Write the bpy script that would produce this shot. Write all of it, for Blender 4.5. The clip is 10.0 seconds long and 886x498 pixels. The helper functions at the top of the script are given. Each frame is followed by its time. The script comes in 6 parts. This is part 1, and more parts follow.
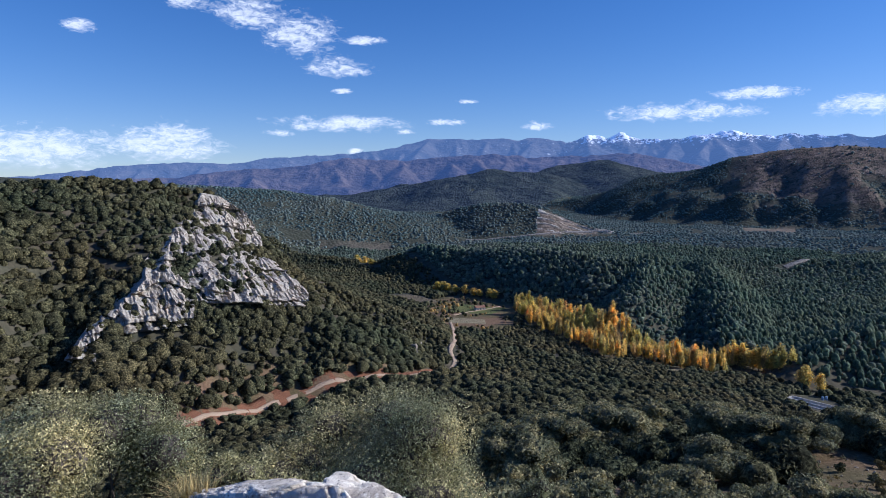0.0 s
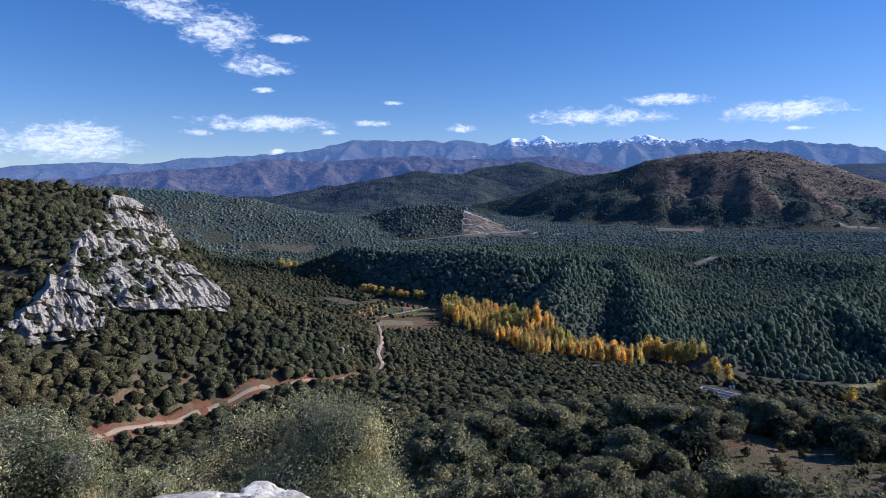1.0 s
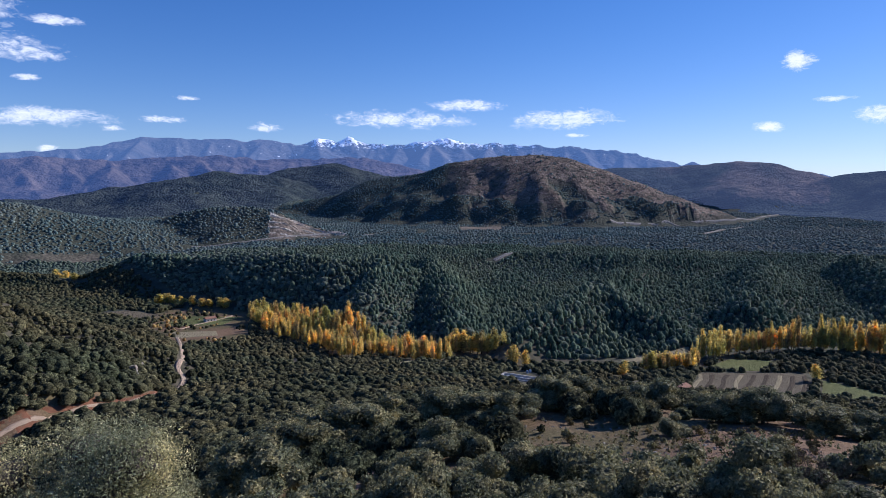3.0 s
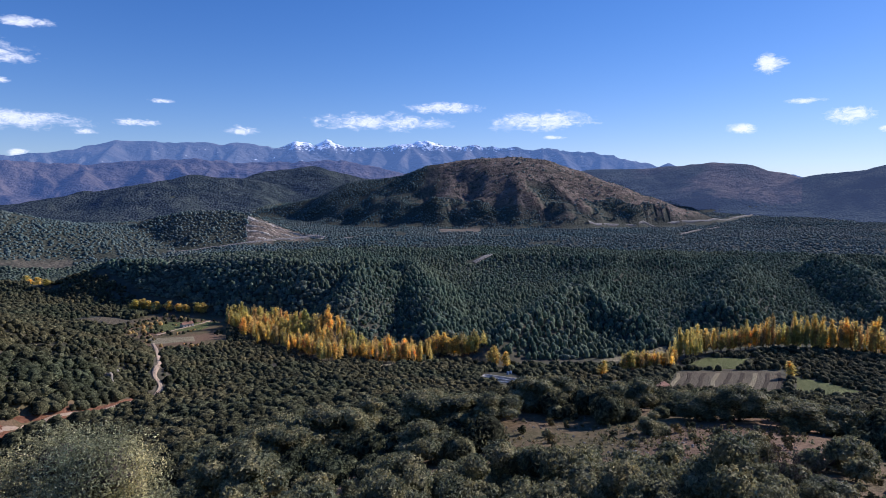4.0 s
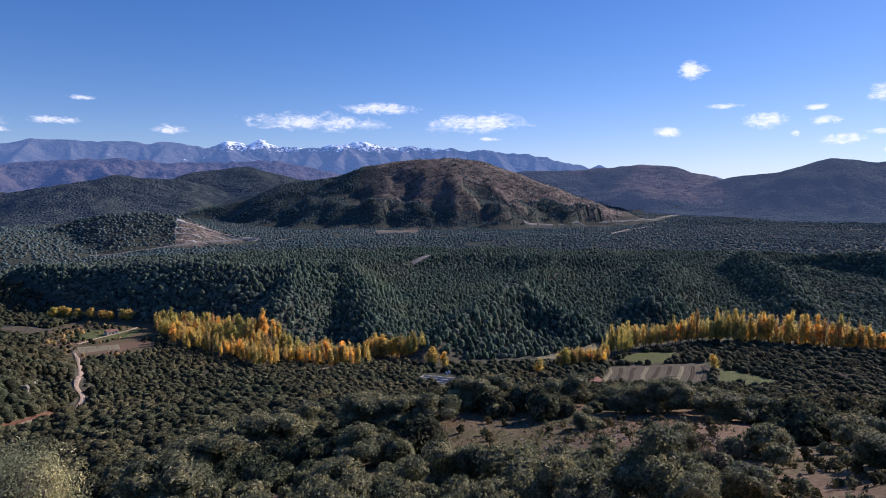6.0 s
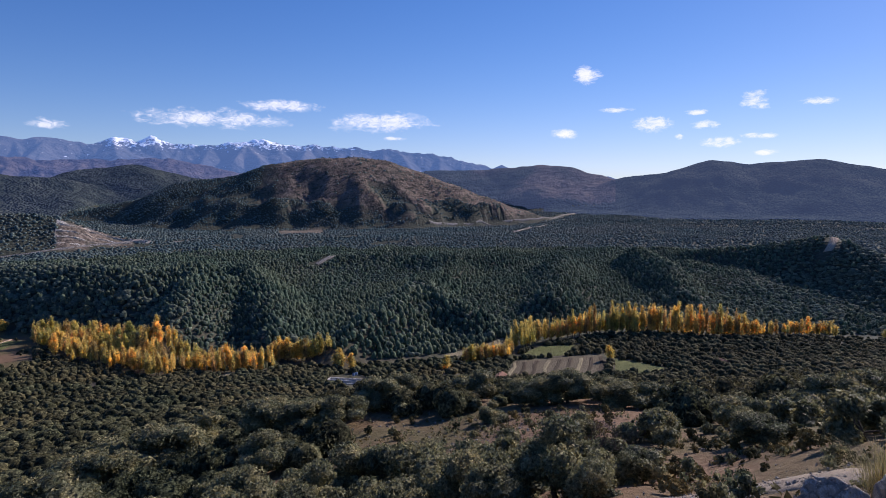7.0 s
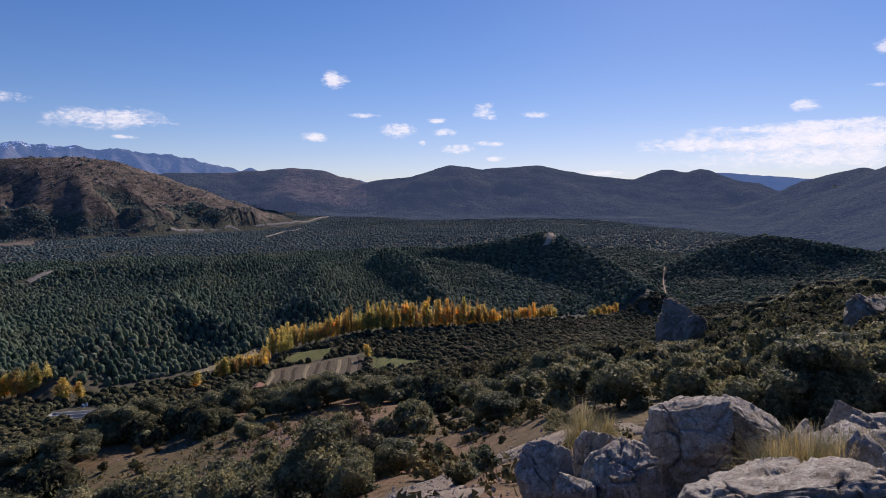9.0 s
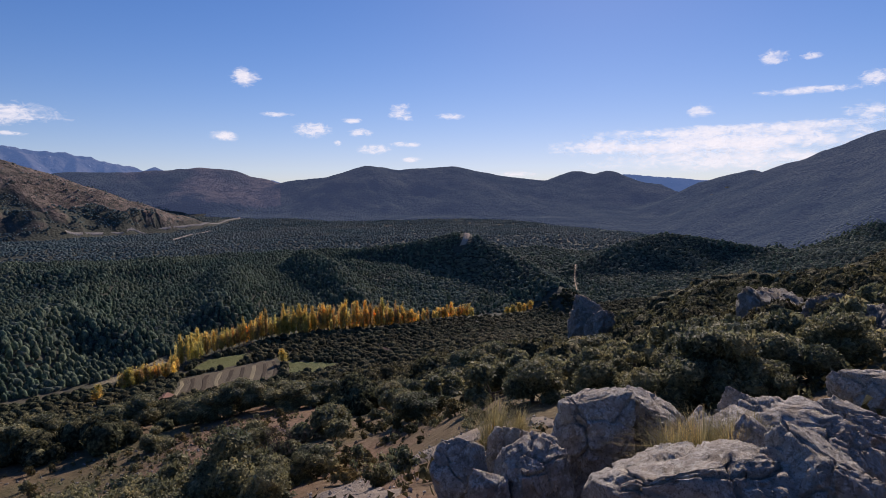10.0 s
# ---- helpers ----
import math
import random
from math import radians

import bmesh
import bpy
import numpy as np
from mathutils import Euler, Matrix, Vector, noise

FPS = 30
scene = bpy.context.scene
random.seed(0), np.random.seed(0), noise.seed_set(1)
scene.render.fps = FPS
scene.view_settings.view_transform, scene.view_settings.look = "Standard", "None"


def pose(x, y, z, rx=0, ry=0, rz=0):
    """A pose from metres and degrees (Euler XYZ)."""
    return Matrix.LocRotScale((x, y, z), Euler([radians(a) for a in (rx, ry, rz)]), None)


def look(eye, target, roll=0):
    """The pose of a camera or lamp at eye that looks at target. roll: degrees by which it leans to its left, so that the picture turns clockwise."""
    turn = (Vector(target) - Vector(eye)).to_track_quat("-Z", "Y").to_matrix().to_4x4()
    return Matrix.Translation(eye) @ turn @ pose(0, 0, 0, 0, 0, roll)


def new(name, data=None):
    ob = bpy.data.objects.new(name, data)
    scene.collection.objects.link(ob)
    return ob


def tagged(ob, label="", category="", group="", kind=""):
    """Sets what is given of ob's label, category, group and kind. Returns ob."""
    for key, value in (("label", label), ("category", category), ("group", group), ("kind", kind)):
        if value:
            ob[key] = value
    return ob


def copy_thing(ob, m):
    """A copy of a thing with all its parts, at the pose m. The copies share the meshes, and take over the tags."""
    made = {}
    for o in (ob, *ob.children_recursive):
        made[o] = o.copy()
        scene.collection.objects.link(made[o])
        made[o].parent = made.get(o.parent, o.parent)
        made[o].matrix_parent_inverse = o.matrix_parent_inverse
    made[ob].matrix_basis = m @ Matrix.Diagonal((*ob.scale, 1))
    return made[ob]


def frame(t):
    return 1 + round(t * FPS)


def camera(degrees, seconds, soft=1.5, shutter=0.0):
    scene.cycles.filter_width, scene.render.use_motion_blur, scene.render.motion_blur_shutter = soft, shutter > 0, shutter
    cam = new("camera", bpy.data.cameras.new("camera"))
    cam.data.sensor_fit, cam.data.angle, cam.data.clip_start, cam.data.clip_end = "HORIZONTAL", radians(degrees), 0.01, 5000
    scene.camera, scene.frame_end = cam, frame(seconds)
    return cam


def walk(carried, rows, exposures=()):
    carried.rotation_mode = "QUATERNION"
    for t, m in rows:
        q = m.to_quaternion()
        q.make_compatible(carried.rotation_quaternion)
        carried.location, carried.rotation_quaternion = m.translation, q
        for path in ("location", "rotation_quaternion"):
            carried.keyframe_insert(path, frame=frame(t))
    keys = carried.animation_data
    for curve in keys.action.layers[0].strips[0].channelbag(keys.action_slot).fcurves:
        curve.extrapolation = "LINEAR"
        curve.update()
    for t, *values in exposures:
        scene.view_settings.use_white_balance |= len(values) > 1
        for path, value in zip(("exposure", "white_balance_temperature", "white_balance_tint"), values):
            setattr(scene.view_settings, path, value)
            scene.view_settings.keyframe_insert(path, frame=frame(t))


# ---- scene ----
cam = camera(70.93, 10.0, soft=0.55)
EYE, ARM = 1.6, 0.6
# seconds, yaw, pitch, lean (degrees): the film-maker turns on the spot, arms held out
ROWS = [
    (0.0, 0.00, -5.93, -0.03),
    (0.5, -3.79, -5.87, 0.05),
    (1.0, -6.78, -5.78, 0.07),
    (1.5, -9.87, -5.82, 0.12),
    (2.0, -13.34, -5.75, 0.12),
    (2.5, -19.05, -5.64, 0.38),
    (3.0, -24.23, -5.65, 0.05),
    (4.5, -26.40, -5.43, -0.28),
    (5.0, -27.24, -5.43, -0.27),
    (6.5, -35.78, -5.38, -0.26),
    (7.0, -40.55, -5.46, -0.25),
    (7.5, -45.24, -5.48, -0.31),
    (8.0, -50.15, -5.37, -0.23),
    (8.5, -57.18, -5.38, -0.19),
    (9.0, -62.95, -5.30, -0.47),
    (9.5, -66.97, -5.33, -0.43),
    (10.0, -70.57, -5.30, -0.47),
]
walk(cam, [(t, pose(-ARM * math.sin(radians(yaw)), ARM * math.cos(radians(yaw)), EYE, 0, 0, yaw)
            @ pose(0, 0, 0, 90 + pitch, 0, 0) @ pose(0, 0, 0, 0, 0, roll)) for t, yaw, pitch, roll in ROWS],
     exposures=[(0.0, 0.12, 5600, 13), (4.5, 0.16, 5900, 18.5), (7.0, 0.1, 6250, 21), (10.0, -0.12, 6750, 21)])

# ---- daylight ----
SUN_AZ, SUN_EL = -85.0, 28.0
world = bpy.data.worlds.new("world")
scene.world = world
world.use_nodes = True
wn = world.node_tree.nodes
sky = wn.new("ShaderNodeTexSky")
sky.sky_type, sky.sun_disc = "NISHITA", False
sky.sun_elevation, sky.sun_rotation = radians(SUN_EL), radians(-SUN_AZ)
sky.altitude, sky.air_density, sky.dust_density, sky.ozone_density = 1500, 1.0, 0.18, 3.5
deep = wn.new("ShaderNodeHueSaturation")
deep.inputs["Saturation"].default_value = 1.25
deep.inputs["Hue"].default_value = 0.512
world.node_tree.links.new(sky.outputs[0], deep.inputs["Color"])
# softer glare round the sun and along the horizon
dim = wn.new("ShaderNodeVectorMath")
dim.operation, dim.inputs[1].default_value, dim.inputs[2].default_value = "MULTIPLY_ADD", (0.072, 0.062, 0.036), (1, 1, 1)
soft_sky = wn.new("ShaderNodeVectorMath")
soft_sky.operation = "DIVIDE"
world.node_tree.links.new(deep.outputs[0], dim.inputs[0])
world.node_tree.links.new(deep.outputs[0], soft_sky.inputs[0])
world.node_tree.links.new(dim.outputs[0], soft_sky.inputs[1])
world.node_tree.links.new(soft_sky.outputs[0], wn["Background"].inputs[0])
wn["Background"].inputs[1].default_value = 0.124
sun_dir = Vector((-math.sin(radians(SUN_AZ)) * math.cos(radians(SUN_EL)), math.cos(radians(SUN_AZ)) * math.cos(radians(SUN_EL)), math.sin(radians(SUN_EL))))
sun = new("sun", bpy.data.lights.new("sun", "SUN"))
sun.data.energy, sun.data.angle, sun.data.color = 5.0, radians(0.55), (1.0, 0.92, 0.81)
sun.matrix_world = look((0, 0, 50), Vector((0, 0, 50)) - sun_dir)

# ---- lie of the land ----
def lattice(ix, iy, seed):
    h = (ix.astype(np.int64) * 374761393 + iy.astype(np.int64) * 668265263 + seed * 974634777) & 0xFFFFFFFF
    h = ((h ^ (h >> 13)) * 1274126177) & 0xFFFFFFFF
    h = ((h ^ (h >> 16)) * 2246822519) & 0xFFFFFFFF
    return ((h ^ (h >> 15)) & 0xFFFF) / 32767.5 - 1.0


def vnoise(x, y, seed=0):
    ix, iy = np.floor(x), np.floor(y)
    fx, fy = x - ix, y - iy
    fx, fy = fx * fx * (3 - 2 * fx), fy * fy * (3 - 2 * fy)
    a, b = lattice(ix, iy, seed), lattice(ix + 1, iy, seed)
    c, d = lattice(ix, iy + 1, seed), lattice(ix + 1, iy + 1, seed)
    return a + (b - a) * fx + (c - a) * fy + (a - b - c + d) * fx * fy


def fbm(x, y, seed=0, octaves=4):
    total, amp = 0.0 * x, 0.55
    for k in range(octaves):
        total = total + amp * vnoise(x * 2.03 ** k + 17.3 * k, y * 2.03 ** k - 9.1 * k, seed + k)
        amp *= 0.5
    return total


def polar(az, d):
    a = np.radians(az)
    return -np.sin(a) * d, np.cos(a) * d


def smax(a, b, k):
    m = np.maximum(a, b)
    return m + k * np.log(np.exp((a - m) / k) + np.exp((b - m) / k))


# how the slope under the lookout falls away, by bearing: (distance, height)
SLOPES = {
    60: ((0, 0), (3, -.5), (6, -2), (10, -5), (20, -11), (60, -28), (120, -50), (180, -68), (260, -80), (400, -80), (1500, -100)),
    20: ((0, 0), (3, -.5), (6, -2), (10, -5), (20, -12), (60, -32), (120, -55), (200, -82), (260, -97), (340, -106), (1500, -126)),
    0: ((0, 0), (3, -.5), (6, -2), (10, -5), (20, -12), (60, -30), (120, -52), (200, -74), (300, -95), (400, -109), (560, -125), (1500, -126)),
    -15: ((0, 0), (3, -.5), (6, -2), (10, -5), (20, -12), (50, -25), (100, -42), (200, -74), (300, -95), (400, -114), (480, -125), (1500, -126)),
    -35: ((0, 0), (3, -.4), (6, -2), (10, -5), (20, -12.5), (45, -25), (80, -31), (112, -36), (150, -52), (250, -86), (330, -106), (420, -126), (1500, -126)),
    -60: ((0, 0), (4, -.6), (8, -2.6), (14, -5.0), (25, -11), (45, -19), (75, -26), (110, -34), (180, -60), (280, -92), (380, -117), (430, -124), (600, -126), (1500, -126)),
    -80: ((0, 0), (4, -.8), (8, -2.8), (14, -4.6), (30, -9.5), (60, -17), (100, -27), (180, -46), (300, -77), (420, -102), (520, -118), (600, -125), (1500, -126)),
    -97: ((0, 0), (4, -.8), (8, -2.6), (14, -4.2), (30, -7.5), (60, -12.5), (110, -17.5), (170, -22), (230, -42), (350, -72), (500, -97), (700, -116), (1500, -126)),
    -120: ((0, 0), (4, -.6), (12, -1.5), (60, -4), (170, -8), (300, -12), (600, -10), (900, 20), (1500, 120)),
    -180: ((0, 0), (5, .3), (30, 3), (150, 25), (600, 110), (1500, 160)),
}
# the river's distance by bearing
RIVER = ((60, 1400), (20, 1250), (8.6, 1040), (0, 760), (-2.6, 709), (-9.2, 566), (-13.6, 500), (-22.9, 460), (-32, 446), (-43, 470),
         (-50, 531), (-58, 585), (-66, 605), (-73, 622), (-79, 656), (-90, 740), (-100, 850), (-125, 1000))
FLOOR = -126.0

# crests: (bearing, elevation seen from the lookout, distance), then slope, rounding, gully size
CRESTS = {
    "spur_bluff": (((62, 1.0, 280), (45, 0.2, 330), (35.3, -0.3, 350), (29.4, 0.2, 365), (28.2, 0.1, 368)), 0.6, 8, 60),
    "nose": (((28.2, 0.1, 368), (24, -0.3, 382), (21.1, -0.8, 390), (19.0, -2.5, 390), (17.3, -4.3, 387), (16.5, -5.9, 381), (14.6, -8.8, 372), (12.9, -11.1, 364)), 1.05, 3, 26),
    "track_spur": (((24, -4.0, 480), (12.6, -8.4, 485), (7.6, -10.6, 460), (3.4, -12.2, 430), (-0.2, -14.9, 385)), 0.5, 8, 60),
    "rim": (((14, -6.3, 1000), (6.1, -7.2, 900), (3, -6.1, 880), (1.7, -5.6, 870), (-2.5, -6.1, 800), (-6.1, -5.9, 760), (-10.4, -6.1, 720), (-14.8, -6.8, 670), (-19, -6.6, 680)), 0.62, 8, 90),
    "left_hill": (((40, 0.8, 1500), (21.9, -0.1, 1500), (15.4, -0.5, 1480), (11.5, -1.1, 1430), (6.9, -2.2, 1400), (3.3, -3.1, 1380)), 0.3, 40, 200),
    "quarry_hill": (((1.6, -3.3, 1450), (-0.9, -2.3, 1430), (-3.9, -1.7, 1420), (-6.9, -1.7, 1400), (-8.9, -2.05, 1380), (-11.1, -3.0, 1360), (-13.7, -3.85, 1340), (-15.7, -4.2, 1330)), 0.55, 10, 100),
    "pine_mound": (((-42, -6.6, 820), (-39.5, -7.9, 700), (-37.6, -9.1, 610), (-35.5, -10.2, 545), (-32.5, -12.3, 492), (-30.5, -14.3, 458)), 0.85, 7, 60),
    "pine_mound_arm": (((-38.6, -8.8, 640), (-40.5, -9.9, 590), (-43.6, -11.5, 545)), 0.7, 7, 60),
    "pine_spur_a": (((-19, -6.4, 700), (-18.2, -8.2, 610), (-17.2, -10.2, 545), (-16.2, -12.2, 512)), 0.75, 8, 60),
    "pine_spur_b": (((-23, -6.4, 790), (-24.0, -8.0, 660), (-25, -10.6, 550), (-25.5, -12.8, 495)), 0.7, 9, 60),
    "pine_spur_c": (((-51.4, -5.9, 860), (-51.5, -7.4, 720), (-50.5, -9.4, 625)), 0.8, 9, 70),
    "pine_spur_d": (((-58, -5.2, 950), (-60.5, -6.6, 800), (-62, -9.0, 690)), 0.8, 9, 70),
    "pine_ridge": (((-22, -6.7, 830), (-28, -6.0, 920), (-34, -5.9, 930), (-40, -6.1, 900), (-46, -6.0, 920)), 0.45, 14, 110),
    "mound_a": (((-62, -5.4, 1050), (-67, -4.9, 1000), (-70, -4.3, 960), (-72.5, -3.75, 930), (-75.6, -5.2, 860), (-79.2, -7.2, 750), (-81.6, -9.0, 670)), 0.75, 8, 80),
    "mound_b": (((-82.8, -6.8, 900), (-86.6, -4.9, 990), (-90.4, -3.8, 1060), (-94, -4.3, 1080), (-98, -5.0, 1060)), 0.6, 10, 90),
    "brown_hill": (((-10.5, -1.6, 2250), (-15, -0.6, 2240), (-18, 0.7, 2220), (-22.1, 1.2, 2200), (-25.7, 2.35, 2180), (-29.8, 2.9, 2150), (-32.7, 3.0, 2140), (-34.9, 2.7, 2130),
                    (-37.5, 1.8, 2110), (-40.4, 0.7, 2090), (-43.8, -0.5, 2060), (-47.1, -1.7, 2020), (-50.2, -2.6, 2000)), 0.5, 30, 151),
    "brown_rib_a": (((-29.8, 2.7, 2145), (-27.6, 1.3, 2080), (-25.2, 0.3, 2020), (-22, -1.0, 1920), (-19, -2.6, 1810)), 0.62, 8, 60),
    "brown_rib_b": (((-33.9, 2.9, 2130), (-33.4, 1.4, 2050), (-32.0, -0.4, 1960), (-30.5, -2.2, 1850)), 0.62, 8, 60),
    "brown_rib_c": (((-37.0, 2.0, 2105), (-37.6, 0.6, 2030), (-37.0, -1.2, 1930), (-36.4, -2.5, 1840)), 0.62, 8, 60),
    "brown_rib_d": (((-41.4, 0.5, 2080), (-42.2, -0.6, 2010), (-42.4, -1.8, 1920)), 0.6, 8, 60),
    "flank": (((-89.5, -1.2, 2480), (-91.2, -0.5, 2440), (-93.4, 0.6, 2420), (-96.8, 1.5, 2380), (-97.6, 1.2, 2350), (-99.6, 1.95, 2280), (-102.3, 2.6, 2200), (-103.0, 2.2, 2180), (-104.4, 3.3, 2140), (-105.7, 4.2, 2100), (-110, 5.4, 2000), (-125, 7.0, 1900)), 0.44, 12, 140),
    "flank_apron": (((-97.5, -5.4, 1090), (-101, -5.0, 1050), (-105, -4.6, 1000), (-110, -3.6, 980), (-125, -1.0, 950)), 0.3, 30, 120),
    "flank_rib_a": (((-105.7, 4.1, 2100), (-103, 1.6, 1800), (-101, -1.0, 1500), (-99.5, -3.6, 1250), (-98.5, -5.2, 1080)), 0.5, 10, 70),
    "flank_rib_b": (((-99.6, 1.9, 2280), (-97.0, 0.2, 2000), (-95.0, -1.6, 1750), (-93.5, -3.2, 1500)), 0.42, 10, 70),
    "flank_rib_c": (((-110, 5.3, 2000), (-107.5, 2.4, 1600), (-106, -1.5, 1200), (-104.5, -5.2, 960)), 0.5, 10, 70),
}
BACKDROP = {
    "dark_hill_a": (((12, -1.5, 2700), (8.1, -0.95, 2700), (3.5, -0.15, 2700), (-1.9, 0.77, 2680), (-4.4, 1.28, 2680), (-7.0, 1.03, 2690), (-9.2, 0.9, 2700), (-14, -0.4, 2720)), 0.3, 18, 180),
    "dark_rib_a": (((-4.4, 1.25, 2680), (-2.0, 0.2, 2560), (1.5, -1.0, 2400), (4.0, -2.2, 2250)), 0.42, 15, 120),
    "dark_rib_b": (((-9.2, 0.9, 2700), (-8.0, -0.1, 2560), (-5.5, -1.4, 2380)), 0.42, 15, 120),
    "dark_hill_b": (((-7.8, 0.8, 3000), (-10.6, 1.6, 3000), (-14.3, 2.1, 3000), (-15.8, 1.7, 3010), (-17.6, 0.9, 3020)), 0.35, 30, 250),
    "pass_hill": (((-36, 1.2, 3000), (-39.4, 1.7, 3000), (-44.7, 1.7, 2980), (-49.2, 2.1, 2950), (-51.8, 1.9, 2930), (-54.3, 1.2, 2900), (-56.5, 0.2, 2880), (-58, -0.8, 2860)), 0.36, 30, 280),
    "east_hill": (((-52.5, -1.3, 2700), (-53.6, -0.7, 2700), (-56.7, 0.9, 2720), (-60.2, 1.3, 2740), (-63.7, 2.3, 2760), (-66.6, 1.9, 2760), (-71.4, 2.2, 2750), (-75.6, 1.35, 2740), (-79.9, 0.8, 2720)), 0.34, 25, 280),
    "twin_hill": (((-77, 0.4, 2950), (-79.9, 0.8, 2930), (-82.4, 1.6, 2900), (-83.8, 1.4, 2900), (-85.3, 1.65, 2900), (-87, 0.9, 2900), (-90.3, 0.0, 2900)), 0.36, 12, 200),
    "front_range": (((41, 0.2, 3900), (23.6, 0.5, 3900), (19.1, 1.1, 3900), (13.4, 1.5, 3900), (8.6, 2.3, 3900), (6, 2.1, 3900), (2.8, 2.1, 3880), (-0.4, 2.4, 3880), (-4.5, 2.7, 3880), (-8.3, 2.3, 3900),
                     (-11.8, 2.5, 3900), (-16.8, 2.6, 3900), (-22.5, 1.5, 3900), (-34, 1.0, 3900)), 0.45, 10, 300),
    "far_east": (((-84, 1.2, 4300), (-86.5, 1.3, 4300), (-93.5, 0.7, 4300), (-100, 0.5, 4300)), 0.4, 20, 300),
    "far_pass": (((-44.8, 1.2, 4300), (-45.9, 2.1, 4300), (-47, 1.2, 4300), (-53.5, 0.6, 4300), (-55.3, 1.05, 4300), (-57, 0.5, 4300)), 0.5, 8, 300),
}
SIERRA = (((48, 0.3, 4600), (33.2, 0.6, 4600), (27.8, 1.4, 4600), (22.2, 1.8, 4600), (19, 1.7, 4600), (16, 2.2, 4600), (13.4, 2.4, 4600), (8.4, 2.7, 4600), (4.3, 3.3, 4600), (1.2, 4.1, 4600), (-2.4, 4.0, 4600), (-5.4, 4.1, 4600),
           (-6.5, 3.9, 4600), (-8, 4.1, 4600), (-11.7, 3.7, 4600), (-12.9, 4.3, 4600), (-14.6, 3.9, 4600), (-15.7, 4.4, 4600), (-17.3, 3.9, 4600), (-20.5, 3.8, 4600), (-22.7, 4.1, 4600)),
          ((-22.7, 4.1, 4600), (-24.6, 4.4, 4600), (-26.6, 3.95, 4600), (-28.9, 3.9, 4600), (-30.9, 3.85, 4600), (-33.9, 3.6, 4600), (-37.4, 3.4, 4600), (-41.4, 2.9, 4600), (-44.2, 2.1, 4600), (-47, 1.4, 4600), (-52, -0.4, 4600)))


def side_ridges(crest, bearings, steps, seed):
    """Ridges that run down from a crest towards the valley."""
    c = np.array(sorted(crest))
    rng = np.random.default_rng(seed)
    made = []
    for b in bearings:
        b = b + rng.uniform(-1.5, 1.5)
        size = rng.uniform(0.75, 1.5)
        el, d = np.interp(b, c[:, 0], c[:, 1]), np.interp(b, c[:, 0], c[:, 2])
        lean = rng.uniform(-0.8, 0.8)
        made.append(tuple((b + lean * k, el - drop * size, d - back) for k, (drop, back) in enumerate(steps)))
    return made


SPURS = side_ridges(SIERRA[0] + SIERRA[1], np.arange(24, -42, -2.1), ((0.03, 10), (0.75, 210), (1.6, 420)), 4)
SPURS += side_ridges(BACKDROP["front_range"][0], np.arange(36, -24, -3.3), ((0.02, 10), (0.5, 130), (1.1, 300)), 5)


def crest_height(x, y, crest, slope, rounding, gully, seed, jag=0.0):
    pts = []
    for az, el, d in crest:
        px, py = polar(az, d)
        pts.append((px, py, EYE + d * math.tan(math.radians(el))))
    best = np.full_like(x, -1e4)
    teeth = jag * fbm(x / 55, y / 55, seed + 3, 4) if np.any(jag) else 0.0
    rough = (0.26 if gully < 150 else 0.42) * fbm(x / gully, y / gully, seed, 4)
    for (x0, y0, z0), (x1, y1, z1) in zip(pts[:-1], pts[1:]):
        dx, dy = x1 - x0, y1 - y0
        t = np.clip(((x - x0) * dx + (y - y0) * dy) / (dx * dx + dy * dy), 0, 1)
        off = np.hypot(x - x0 - t * dx, y - y0 - t * dy)
        fall = np.sqrt(off * off + rounding * rounding) - rounding
        best = np.maximum(best, z0 + t * (z1 - z0) + teeth - slope * (fall + rough * np.minimum(fall, 130 if gully < 150 else 260)))
    return best


def near_slope(az, d):
    keys = sorted(SLOPES)
    rows = []
    for k in keys:
        p = np.array(SLOPES[k])
        w = 0.12 * d
        rows.append(sum(np.interp(d + s * w, p[:, 0], p[:, 1]) for s in (-1, -.5, 0, .5, 1)) / 5)
    rows = np.array(rows)
    az = np.clip(np.where(az > 130, az - 360, az), -180, 60)
    i = np.clip(np.searchsorted(keys, az) - 1, 0, len(keys) - 2)
    k = np.array(keys, float)
    t = (az - k[i]) / (k[i + 1] - k[i])
    t = t * t * (3 - 2 * t)
    n = np.arange(len(az))
    return rows[i, n] * (1 - t) + rows[i + 1, n] * t


def river_distance(az):
    r = np.array(RIVER)[::-1]
    return np.interp(az, r[:, 0], r[:, 1])


